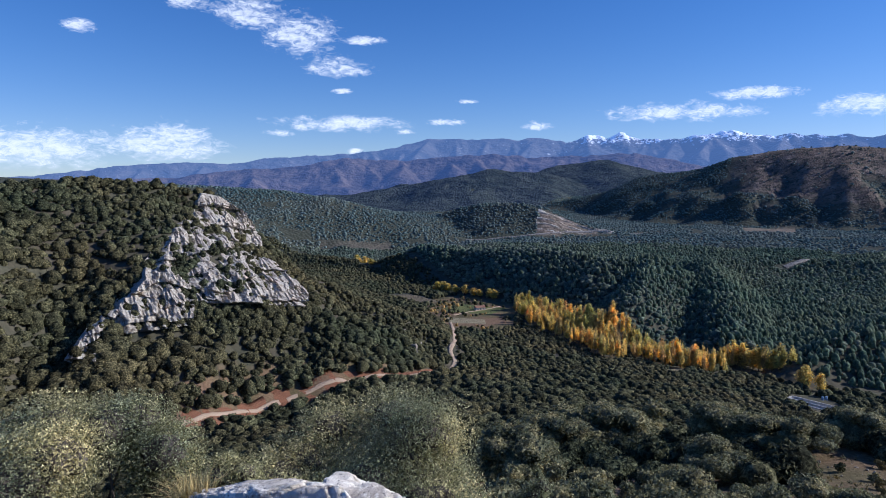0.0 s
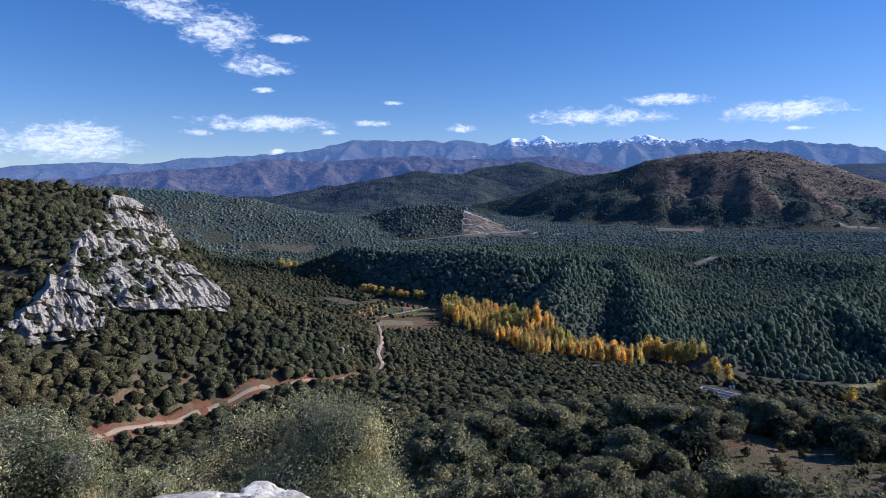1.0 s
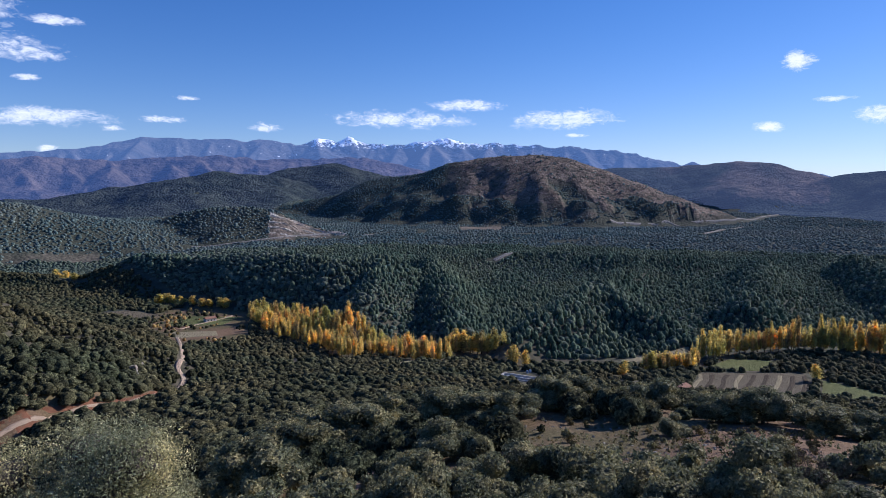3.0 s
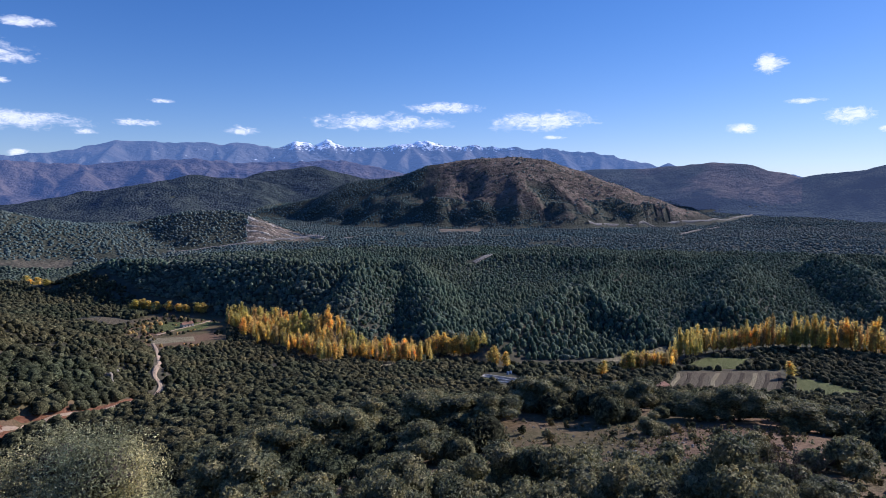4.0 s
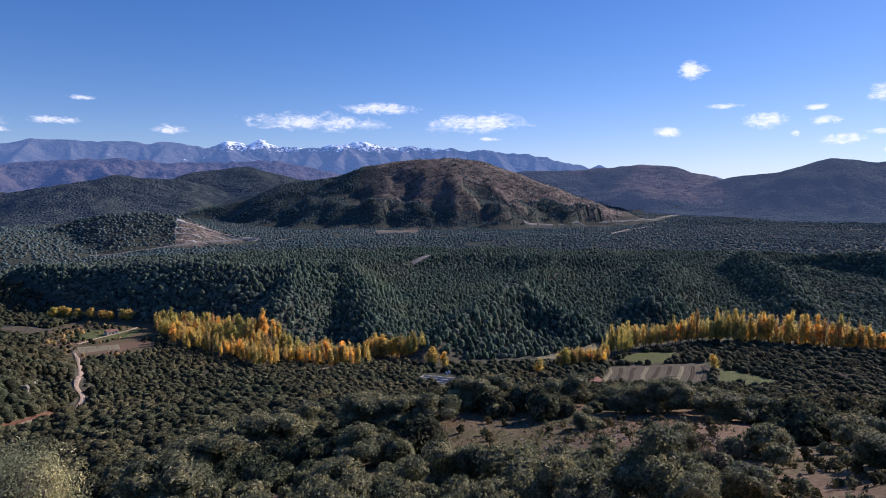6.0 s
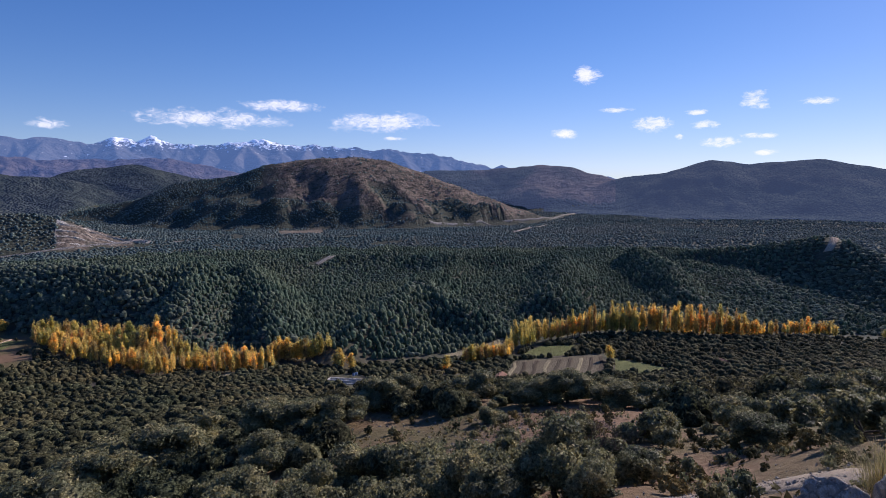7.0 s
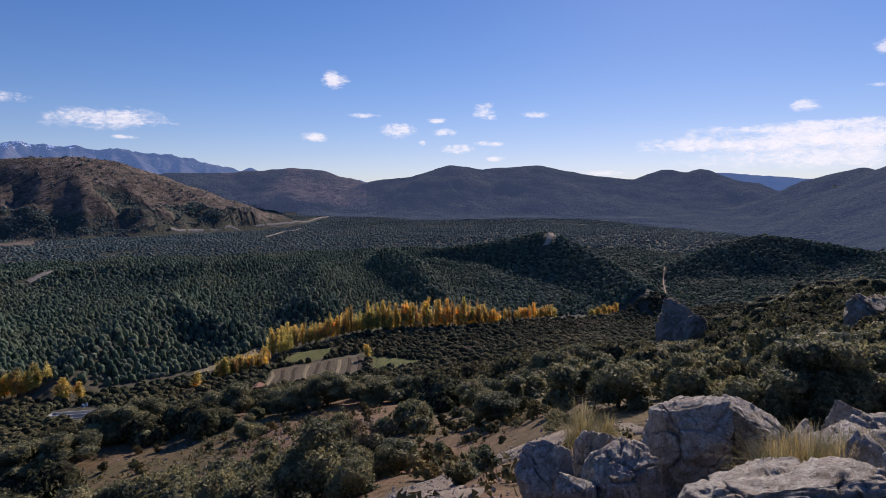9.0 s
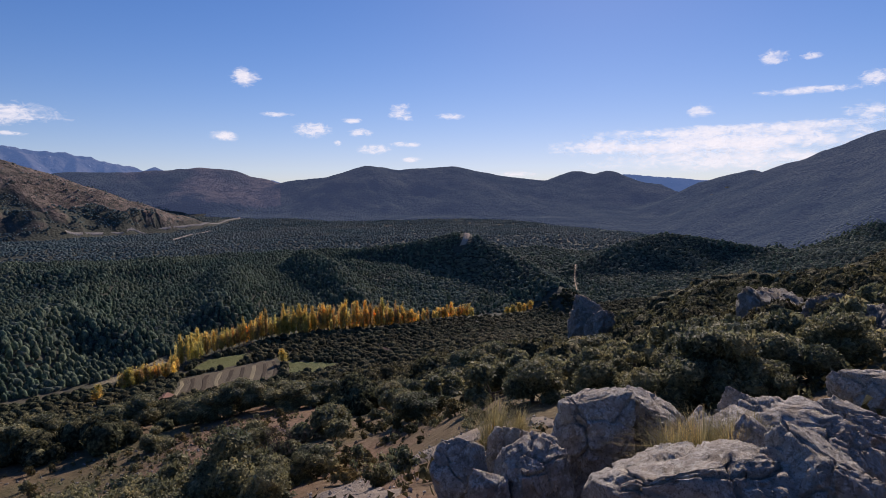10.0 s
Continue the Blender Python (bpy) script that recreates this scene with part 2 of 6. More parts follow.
def land(x, y):
    """Height of the ground."""
    x, y = np.asarray(x, float).ravel(), np.asarray(y, float).ravel()
    d = np.hypot(x, y) + 1e-6
    az = -np.degrees(np.arctan2(x, y))
    R = river_distance(az)
    near = near_slope(az, d) + np.clip(d / 60, 0, 1) * 1.6 * fbm(x / 38, y / 38, 5, 4) * np.clip((near_slope(az, d) - FLOOR) / 12, 0, 1)
    plateau = -99 - 3 * np.clip((d - 900) / 900, 0, 1) + 28 * np.clip((d - 1850) / 650, 0, 1) + (24 * fbm(x / 210, y / 210, 11, 4) + 9 * np.abs(fbm(x / 90, y / 90, 14, 3)) - 4) * np.clip((d - 500) / 300, 0, 1) * (1 - 0.8 * np.clip((d - 1050) / 350, 0, 1))
    bank = FLOOR + 0.04 * np.maximum(0, d - R - 14) * (1 + 0.5 * fbm(x / 70, y / 70, 12, 3))
    far = -smax(-plateau, -bank, 4.0)
    t = np.clip((d - R + 15) / 30, 0, 1)
    behind = np.clip((np.abs(az + 20) - 110) / 15, 0, 1)
    z = near * (1 - t) + far * t
    z = z * (1 - behind) + near_slope(az, d) * behind
    hollow = 17 * np.exp(-((az - 33.5 - (270 - d) * 0.07) / 3.6) ** 2 - ((d - 268) / 55) ** 2)
    for k, (name, spec) in enumerate(CRESTS.items()):
        z = smax(z, crest_height(x, y, *spec, 40 + k), 1.2 if name == "nose" else 3.0)
    z = z - hollow
    for k, (name, spec) in enumerate(BACKDROP.items()):
        z = smax(z, crest_height(x, y, *spec, 70 + k), 4.0)
    z = z + np.clip((d - 1500) / 400, 0, 1) * (3.2 * fbm(x / 48, y / 48, 15, 4) + np.clip((d - 2300) / 300, 0, 1) * 5 * fbm(x / 90, y / 90, 16, 3))
    far = d > 2900
    if far.any():
        fx, fy, fz = x[far], y[far], z[far]
        jag = 3 + 15 * np.clip((-9 - az[far]) / 4, 0, 1)
        for crest in SIERRA:
            fz = smax(fz, crest_height(fx, fy, crest, 0.55, 3, 300, 90, jag), 3.0)
        ribs = 1.0 - 2.2 * np.abs(fbm(np.radians(az[far]) * 4300 / 150 + 0.6 * fbm(fx / 260, fy / 260, 93, 3), d[far] / 420, 94, 5))
        fz = fz + 9 * ribs * np.clip((d[far] - 3350) / 300, 0, 1) * np.clip((fz + 60) / 160, 0, 1)
        for k, spur in enumerate(SPURS):
            fz = smax(fz, crest_height(fx, fy, spur, 0.62, 5, 300, 110 + k), 3.0)
        z[far] = fz
    return z


# ---- materials ----
def material(name, rough=0.9, spec=0.3):
    m = bpy.data.materials.new(name)
    m.use_nodes = True
    b = m.node_tree.nodes["Principled BSDF"]
    b.inputs["Roughness"].default_value = rough
    b.inputs["Specular IOR Level"].default_value = spec
    return m, m.node_tree.nodes, m.node_tree.links, b


def rgb(c):
    return (c[0], c[1], c[2], 1.0)


def tex_noise(n, l, scale, detail=4.0, rough=0.6, coord=None):
    t = n.new("ShaderNodeTexNoise")
    t.inputs["Scale"].default_value, t.inputs["Detail"].default_value, t.inputs["Roughness"].default_value = scale, detail, rough
    if coord is not None:
        l.new(coord, t.inputs["Vector"])
    return t.outputs["Fac"]


def tex_voronoi(n, l, scale, coord, out="Distance", feature="F1"):
    t = n.new("ShaderNodeTexVoronoi")
    t.feature = feature
    t.inputs["Scale"].default_value = scale
    l.new(coord, t.inputs["Vector"])
    return t.outputs[out]


def ramp(n, l, fac, *stops):
    r = n.new("ShaderNodeValToRGB")
    e = r.color_ramp.elements
    while len(e) < len(stops):
        e.new(0.5)
    for k, (pos, c) in enumerate(stops):
        e[k].position, e[k].color = pos, rgb(c)
    l.new(fac, r.inputs[0])
    return r.outputs[0]


def mix(n, l, fac, a, b, mode="MIX"):
    x = n.new("ShaderNodeMix")
    x.data_type, x.blend_type = "RGBA", mode
    for socket, value in ((x.inputs[0], fac), (x.inputs[6], a), (x.inputs[7], b)):
        if isinstance(value, (int, float)):
            socket.default_value = value
        elif isinstance(value, tuple):
            socket.default_value = rgb(value)
        else:
            l.new(value, socket)
    return x.outputs[2]


def maths(n, l, op, a, b=0.0):
    x = n.new("ShaderNodeMath")
    x.operation = op
    for socket, value in zip(x.inputs, (a, b)):
        if isinstance(value, (int, float)):
            socket.default_value = value
        else:
            l.new(value, socket)
    return x.outputs[0]


def bump(n, l, b, height, strength, distance):
    x = n.new("ShaderNodeBump")
    x.inputs["Strength"].default_value, x.inputs["Distance"].default_value = strength, distance
    l.new(height, x.inputs["Height"])
    l.new(x.outputs[0], b.inputs["Normal"])


def place(n):
    return n.new("ShaderNodeNewGeometry").outputs["Position"]


def foliage(name, dark, mid, light, clump, grain, translucent=0.0, vary=0.7, spread=0.2, gloss=0.0):
    """Leaves in clumps: each island its own tone, mottled at clump and leaf size."""
    m, n, l, b = material(name, 0.85 - 0.4 * gloss, 0.06 + 0.4 * gloss)
    geo = n.new("ShaderNodeNewGeometry")
    pos = geo.outputs["Position"]
    fine = tex_noise(n, l, grain, 4, 0.7, pos)
    base = ramp(n, l, fine, (0.51 - spread, dark), (0.52, mid), (0.52 + spread, light))
    tone = maths(n, l, "MULTIPLY_ADD", geo.outputs["Random Per Island"], vary)
    tone.node.inputs[2].default_value = 0.97 - 0.5 * vary
    tint = ramp(n, l, tex_noise(n, l, clump, 2, 0.5, pos), (0.3, (0.72, 0.85, 0.80)), (0.7, (1.25, 1.12, 0.95)))
    tree = ramp(n, l, tex_noise(n, l, max(0.22, clump), 1, 0.5, pos), (0.32, (0.66, 0.68, 0.70)), (0.68, (1.32, 1.30, 1.22)))
    c = mix(n, l, 1.0, mix(n, l, 1.0, mix(n, l, 1.0, base, tint, "MULTIPLY"), tree, "MULTIPLY"), tone, "MULTIPLY")
    l.new(c, b.inputs["Base Color"])
    bump(n, l, b, fine, 0.9, 0.5 / grain)
    if translucent:
        t = n.new("ShaderNodeBsdfTranslucent")
        l.new(c, t.inputs[0])
        s = n.new("ShaderNodeMixShader")
        s.inputs[0].default_value = translucent
        l.new(b.outputs[0], s.inputs[1])
        l.new(t.outputs[0], s.inputs[2])
        l.new(s.outputs[0], n["Material Output"].inputs[0])
    return m


# Strong light and dark mottle imitates lit leaf clumps and shaded gaps.
OAK_FAR = foliage("holm_oak_canopy", (0.020, 0.022, 0.014), (0.092, 0.092, 0.058), (0.275, 0.255, 0.160), 0.02, 1.7, 0.35, 0.75, 0.13)
# Oak and pine beyond the river: leaf colours lifted and blued for haze.
HAZY_OAK = foliage("hazed_oak_woods", (0.070, 0.096, 0.090), (0.180, 0.222, 0.194), (0.310, 0.345, 0.280), 0.012, 0.9, 0.45, 0.55)
HAZY_PINE = foliage("hazed_pine_woods", (0.060, 0.090, 0.078), (0.156, 0.208, 0.166), (0.285, 0.340, 0.245), 0.010, 0.8, 0.45, 0.6)
# Distant leaves painted paler and bluer still, for the air between.
HAZY_FAR_WOOD = foliage("hazed_distant_woods", (0.105, 0.152, 0.182), (0.190, 0.252, 0.276), (0.285, 0.345, 0.345), 0.006, 0.3, 0.5, 0.5)
OAK_LEAF = foliage("holm_oak_leaves", (0.080, 0.082, 0.048), (0.220, 0.214, 0.130), (0.42, 0.400, 0.260), 0.4, 5.0, 0.36, 0.8, 0.16, 0.4)
BUSH_LEAF = foliage("grey_green_oak_leaves", (0.16, 0.158, 0.08), (0.42, 0.405, 0.235), (0.76, 0.73, 0.49), 0.8, 7.0, 0.42, 0.9, 0.14, 0.9)
POPLAR_LEAF = foliage("golden_poplar_leaves", (0.60, 0.46, 0.16), (0.82, 0.65, 0.25), (0.92, 0.79, 0.40), 0.03, 1.0, 0.6, 0.8)
OCHRE_LEAF = foliage("ochre_leaves", (0.42, 0.28, 0.13), (0.60, 0.43, 0.21), (0.72, 0.55, 0.31), 0.05, 1.0, 0.55)
SCRUB_LEAF = foliage("dry_scrub", (0.085, 0.074, 0.038), (0.165, 0.138, 0.070), (0.26, 0.22, 0.12), 0.3, 6.0, 0.1)
STRAW = foliage("straw_grass", (0.28, 0.235, 0.13), (0.44, 0.375, 0.21), (0.60, 0.52, 0.32), 2.0, 20.0, 0.25)


def bark():
    m, n, l, b = material("grey_bark", 0.95, 0.1)
    pos = place(n)
    f = tex_noise(n, l, 9, 5, 0.7, pos)
    l.new(ramp(n, l, f, (0.3, (0.05, 0.04, 0.032)), (0.7, (0.17, 0.145, 0.12))), b.inputs["Base Color"])
    bump(n, l, b, f, 0.8, 0.05)
    return m


def ground_cover():
    """Ground under the woods, bare hillsides and rock, by the weights kept on the sheet."""
    m, n, l, b = material("hill_ground", 0.95, 0.1)
    pos = place(n)
    cover = n.new("ShaderNodeAttribute")
    cover.attribute_name = "cover"
    sep = n.new("ShaderNodeSeparateColor")
    l.new(cover.outputs["Color"], sep.inputs[0])
    grain = tex_noise(n, l, 1.3, 8, 0.65, pos)
    broad = tex_noise(n, l, 0.035, 4, 0.6, pos)
    fine = tex_noise(n, l, 7.0, 6, 0.7, pos)
    soil = mix(n, l, fine, ramp(n, l, grain, (0.3, (0.075, 0.044, 0.026)), (0.5, (0.180, 0.112, 0.068)), (0.7, (0.34, 0.225, 0.145))), (0.195, 0.128, 0.082))
    grass = ramp(n, l, grain, (0.3, (0.05, 0.052, 0.022)), (0.7, (0.15, 0.135, 0.065)))
    near = mix(n, l, ramp(n, l, broad, (0.42, (0, 0, 0)), (0.6, (0.75, 0.75, 0.75))), soil, grass)
    cell = tex_voronoi(n, l, 0.16, pos)
    speck = tex_noise(n, l, 0.22, 5, 0.75, pos)
    wood = mix(n, l, cell, ramp(n, l, speck, (0.32, (0.045, 0.050, 0.036)), (0.55, (0.085, 0.088, 0.064)), (0.75, (0.14, 0.132, 0.10))), (0.048, 0.054, 0.042))
    scrub_spots = maths(n, l, "GREATER_THAN", tex_noise(n, l, 0.055, 6, 0.8, pos), 0.535)
    heath = mix(n, l, scrub_spots, ramp(n, l, tex_noise(n, l, 0.02, 7, 0.72, pos), (0.33, (0.098, 0.077, 0.066)), (0.5, (0.165, 0.126, 0.102)), (0.68, (0.32, 0.245, 0.195))), (0.055, 0.056, 0.048))
    stone = ramp(n, l, tex_noise(n, l, 0.045, 10, 0.8, pos), (0.38, (0.07, 0.06, 0.05)), (0.52, (0.23, 0.18, 0.14)), (0.72, (0.42, 0.34, 0.27)))
    c = mix(n, l, sep.outputs[0], near, wood)
    c = mix(n, l, sep.outputs[1], c, heath)
    c = mix(n, l, sep.outputs[2], c, stone)
    l.new(c, b.inputs["Base Color"])
    h = mix(n, l, sep.outputs[0], maths(n, l, "MULTIPLY", grain, 0.12), maths(n, l, "MULTIPLY", cell, -0.5))
    h = mix(n, l, sep.outputs[1], h, maths(n, l, "MULTIPLY", tex_noise(n, l, 0.03, 8, 0.7, pos), 6.0))
    bump(n, l, b, h, 0.9, 3.0)
    return m


def range_rock(name, low, high, snow, glow, bare=None, canopy=0.0):
    """Far ranges; the blue haze of kilometres of air is put in as emission."""
    m, n, l, b = material(name, 1.0, 0.0)
    pos = place(n)
    cover = n.new("ShaderNodeAttribute")
    cover.attribute_name = "cover"
    sep = n.new("ShaderNodeSeparateColor")
    l.new(cover.outputs["Color"], sep.inputs[0])
    broad = tex_noise(n, l, 0.006 if snow else 0.010, 8, 0.64, pos)
    c = ramp(n, l, broad, (0.36, low), (0.66, high))
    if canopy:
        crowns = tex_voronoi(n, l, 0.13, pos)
        # Crown middles tinted as if sunlit, the gaps between as if in blue shade.
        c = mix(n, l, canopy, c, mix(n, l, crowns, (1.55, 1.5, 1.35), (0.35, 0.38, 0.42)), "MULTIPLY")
    if bare:
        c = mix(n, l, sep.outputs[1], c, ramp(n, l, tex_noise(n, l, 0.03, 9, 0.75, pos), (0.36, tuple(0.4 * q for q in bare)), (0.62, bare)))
    if snow:
        streak = n.new("ShaderNodeMapping")
        streak.inputs["Scale"].default_value = (1.0, 1.0, 0.35)
        l.new(pos, streak.inputs[0])
        patch = maths(n, l, "GREATER_THAN", maths(n, l, "ADD", maths(n, l, "MULTIPLY", sep.outputs[2], 0.42), maths(n, l, "MULTIPLY", tex_noise(n, l, 0.035, 8, 0.72, streak.outputs[0]), 1.5)), 1.0)
        c = mix(n, l, patch, c, (0.84, 0.87, 0.92))
    l.new(c, b.inputs["Base Color"])
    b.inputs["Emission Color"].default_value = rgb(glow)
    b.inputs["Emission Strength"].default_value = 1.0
    h = maths(n, l, "ADD", tex_noise(n, l, 0.006, 6, 0.6, pos), maths(n, l, "MULTIPLY", tex_noise(n, l, 0.05, 5, 0.7, pos), 0.02 if snow else 0.05))
    if canopy:
        h = maths(n, l, "ADD", h, maths(n, l, "MULTIPLY", crowns, -0.09 * canopy))
    bump(n, l, b, h, 1.0, 45.0 if snow else 70.0)
    return m


def limestone(name, scale=1.0, warm=0.0, pale=1.0, clean=0.55, relief=0.08):
    """Weathered limestone: pale crust, grey and dark lichen, fine pits and joints."""
    m, n, l, b = material(name, 0.92, 0.2)
    pos = place(n)
    a = tex_noise(n, l, 1.1 * scale, 9, 0.72, pos)
    f = tex_noise(n, l, 11 * scale, 10, 0.78, pos)
    pit = tex_voronoi(n, l, 14 * scale, pos)
    lichen = tex_noise(n, l, 6 * scale, 6, 0.75, pos)
    crust = tex_noise(n, l, 3.1 * scale, 8, 0.8, pos)
    c = ramp(n, l, a, *((q, tuple(pale * w for w in col)) for q, col in ((0.32, (0.27, 0.23, 0.185)), (0.5, (0.43, 0.38, 0.315)), (0.70, (0.62, 0.57, 0.485)))))
    c = mix(n, l, ramp(n, l, crust, (0.51, (0, 0, 0)), (0.56, (0.85, 0.85, 0.85))), c, (0.66 * pale, 0.62 * pale, 0.54 * pale))
    c = mix(n, l, ramp(n, l, lichen, (clean, (0, 0, 0)), (clean + 0.06, (0.75, 0.75, 0.75))), c, (0.15, 0.13, 0.105))
    c = mix(n, l, ramp(n, l, tex_noise(n, l, 0.6 * scale, 4, 0.6, pos), (0.5, (0, 0, 0)), (0.75, (0.6 * warm, 0.6 * warm, 0.6 * warm))), c, (0.42, 0.25, 0.12))
    c = mix(n, l, ramp(n, l, f, (0.32, (0.7, 0.7, 0.7)), (0.43, (0, 0, 0))), c, (0.12, 0.105, 0.095))
    c = mix(n, l, ramp(n, l, pit, (0.10, (0.7, 0.7, 0.7)), (0.26, (0, 0, 0))), c, (0.10, 0.09, 0.08))
    l.new(c, b.inputs["Base Color"])
    h = maths(n, l, "ADD", maths(n, l, "ADD", f, maths(n, l, "MULTIPLY", maths(n, l, "MINIMUM", pit, 0.35), 0.8)), maths(n, l, "MULTIPLY", crust, 0.7))
    bump(n, l, b, h, 1.0, relief / scale)
    return m


def earth(name, dark, light, scale, stones=0.0):
    m, n, l, b = material(name, 0.95, 0.1)
    pos = place(n)
    f = tex_noise(n, l, scale, 8, 0.7, pos)
    g = tex_noise(n, l, scale * 12, 5, 0.7, pos)
    c = ramp(n, l, maths(n, l, "MULTIPLY_ADD", f, 0.6), (0.3, dark), (0.75, light))
    c = mix(n, l, 0.35, c, ramp(n, l, g, (0.3, dark), (0.7, light)))
    l.new(c, b.inputs["Base Color"])
    bump(n, l, b, maths(n, l, "ADD", f, g), 0.6, 0.3 / scale)
    return m


BARK = bark()
GROUND = ground_cover()
# Last colour before the options is emission for haze, stronger eastward, towards the sun.
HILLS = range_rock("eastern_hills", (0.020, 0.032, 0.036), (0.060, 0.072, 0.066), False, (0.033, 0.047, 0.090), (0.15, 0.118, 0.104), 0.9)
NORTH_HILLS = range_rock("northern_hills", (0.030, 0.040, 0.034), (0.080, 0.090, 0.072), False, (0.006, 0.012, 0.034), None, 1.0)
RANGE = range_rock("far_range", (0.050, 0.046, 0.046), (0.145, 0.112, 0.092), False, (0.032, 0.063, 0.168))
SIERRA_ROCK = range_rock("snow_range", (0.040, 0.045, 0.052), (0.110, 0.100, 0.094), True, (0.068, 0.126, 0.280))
CLIFF_STONE = limestone("cliff_limestone", 0.3, 0.45, 0.98, 0.54)
ROCK = limestone("weathered_limestone", 2.4, 0.3, 0.86, 0.53, 0.07)
# Limestone copy with less lichen, painted paler for the sun on it.
SUNLIT_ROCK = limestone("sunlit_limestone", 1.4, 0.05, 1.4, 0.66, 0.022)
QUARRY_STONE = limestone("quarry_limestone", 0.045, 0.9, 1.0)
# Limestone copy darkened for crags in shade; outcrops and slope stones share it.
SHADE_STONE = limestone("shade_grey_limestone", 0.3, 0.2, 0.6)
TRACK_EARTH = earth("pale_track_earth", (0.26, 0.18, 0.12), (0.48, 0.36, 0.26), 0.5)
RED_EARTH = earth("red_earth", (0.16, 0.065, 0.035), (0.26, 0.125, 0.075), 0.2)
FIELD_GREEN = earth("meadow_grass", (0.070, 0.085, 0.030), (0.155, 0.165, 0.065), 0.15)
FIELD_BROWN = earth("fallow_soil", (0.080, 0.066, 0.044), (0.160, 0.132, 0.090), 0.2)
PLOUGHED = earth("ploughed_soil", (0.042, 0.033, 0.024), (0.080, 0.062, 0.044), 0.4)
FIELD_PALE = earth("dry_pasture", (0.16, 0.135, 0.075), (0.30, 0.255, 0.16), 0.2)
ASPHALT = earth("worn_asphalt", (0.12, 0.115, 0.11), (0.27, 0.25, 0.23), 0.2)
CONCRETE = earth("pale_concrete", (0.35, 0.34, 0.32), (0.55, 0.53, 0.50), 0.4)
PLASTER = earth("whitewash", (0.60, 0.57, 0.52), (0.78, 0.76, 0.72), 0.6)
ROOF_TILE = earth("clay_roof", (0.16, 0.085, 0.06), (0.30, 0.17, 0.12), 0.8)
GRAVEL = earth("gravel_path", (0.12, 0.095, 0.075), (0.30, 0.25, 0.20), 1.6)
DARK_GLASS = material("dark_opening", 0.3)[0]
DARK_GLASS.node_tree.nodes["Principled BSDF"].inputs["Base Color"].default_value = (0.02, 0.02, 0.025, 1)
BLUE_PAINT = earth("blue_tank_paint", (0.12, 0.19, 0.30), (0.22, 0.30, 0.42), 2.0)


# ---- mesh helpers ----
def mesh_from(name, verts, faces, mat, smooth=True):
    """One mesh from arrays: faces is an n x 3 or n x 4 array."""
    verts, faces = np.asarray(verts, np.float32), np.asarray(faces, np.int32)
    me = bpy.data.meshes.new(name)
    me.vertices.add(len(verts))
    me.vertices.foreach_set("co", verts.ravel())
    k = faces.shape[1]
    me.loops.add(faces.size)
    me.loops.foreach_set("vertex_index", faces.ravel())
    me.polygons.add(len(faces))
    me.polygons.foreach_set("loop_start", np.arange(0, faces.size, k, dtype=np.int32))
    me.polygons.foreach_set("loop_total", np.full(len(faces), k, np.int32))
    me.polygons.foreach_set("use_smooth", np.full(len(faces), smooth))
    me.materials.append(mat)
    me.update(calc_edges=True)
    return me


def part(name, me, parent, label="", m=None):
    """One mesh object under a thing or a part."""
    ob = new(name, me)
    ob.parent = parent
    if m is not None:
        ob.matrix_basis = m
    return tagged(ob, label) if label else ob


def thing(name, label, category, m=None, group=""):
    ob = new(name)
    ob.empty_display_size = 0.2
    if m is not None:
        ob.matrix_basis = m
    return tagged(ob, label, category, group)


def joined(pieces):
    """Stack (verts, faces) pairs into one pair."""
    vs, fs, base = [], [], 0
    for v, f in pieces:
        vs.append(v)
        fs.append(np.asarray(f) + base)
        base += len(v)
    return np.concatenate(vs), np.concatenate(fs)


def ground_at(x, y):
    d, a = math.hypot(x, y), -math.degrees(math.atan2(x, y))
    i = min(max(int(np.searchsorted(ring, d)) - 1, 0), len(ring) - 2)
    j = min(max((a + 116) / 0.36, 0), 454)
    k, t = int(j), (d - ring[i]) / (ring[i + 1] - ring[i])
    u = j - k
    return float((Z2[i, k] * (1 - u) + Z2[i, k + 1] * u) * (1 - t) + (Z2[i + 1, k] * (1 - u) + Z2[i + 1, k + 1] * u) * t)


def drape(name, xy, width, lift, mat, label, category, step=6.0, kind="structure", ragged=0.15, ease=1.2):
    """A strip that follows the ground along a line."""
    p = np.array(xy, float)
    seg = np.hypot(*np.diff(p, axis=0).T)
    s = np.concatenate([[0], np.cumsum(seg)])
    n = max(4, int(s[-1] / step))
    u = np.linspace(0, s[-1], n)
    k = step * ease
    c = np.stack([sum(np.interp(u + o * k, s, p[:, i]) for o in (-1, -.5, 0, .5, 1)) / 5 for i in (0, 1)], 1)
    t = np.gradient(c, axis=0)
    t /= np.linalg.norm(t, axis=1)[:, None]
    side = np.stack([-t[:, 1], t[:, 0]], 1)
    rows = []
    for w in (-0.62, -0.5, -0.17, 0.17, 0.5, 0.62):
        wob = 1 + ragged * vnoise(u / (step * 1.7), u * 0 + w * 9, 3)
        q = c + side * (width * w * wob)[:, None]
        z = land(q[:, 0], q[:, 1]) + (lift if abs(w) < 0.6 else -0.6)
        rows.append(np.column_stack([q, z]))
    V = np.stack(rows, 1).reshape(-1, 3)
    i = (np.arange(n - 1) * 6)[:, None]
    j = np.arange(5)[None]
    F = np.stack([i + j, i + j + 1, i + j + 7, i + j + 6], -1).reshape(-1, 4)
    return tagged(new(name, mesh_from(name, V, F[:, ::-1], mat)), label, category, kind=kind)


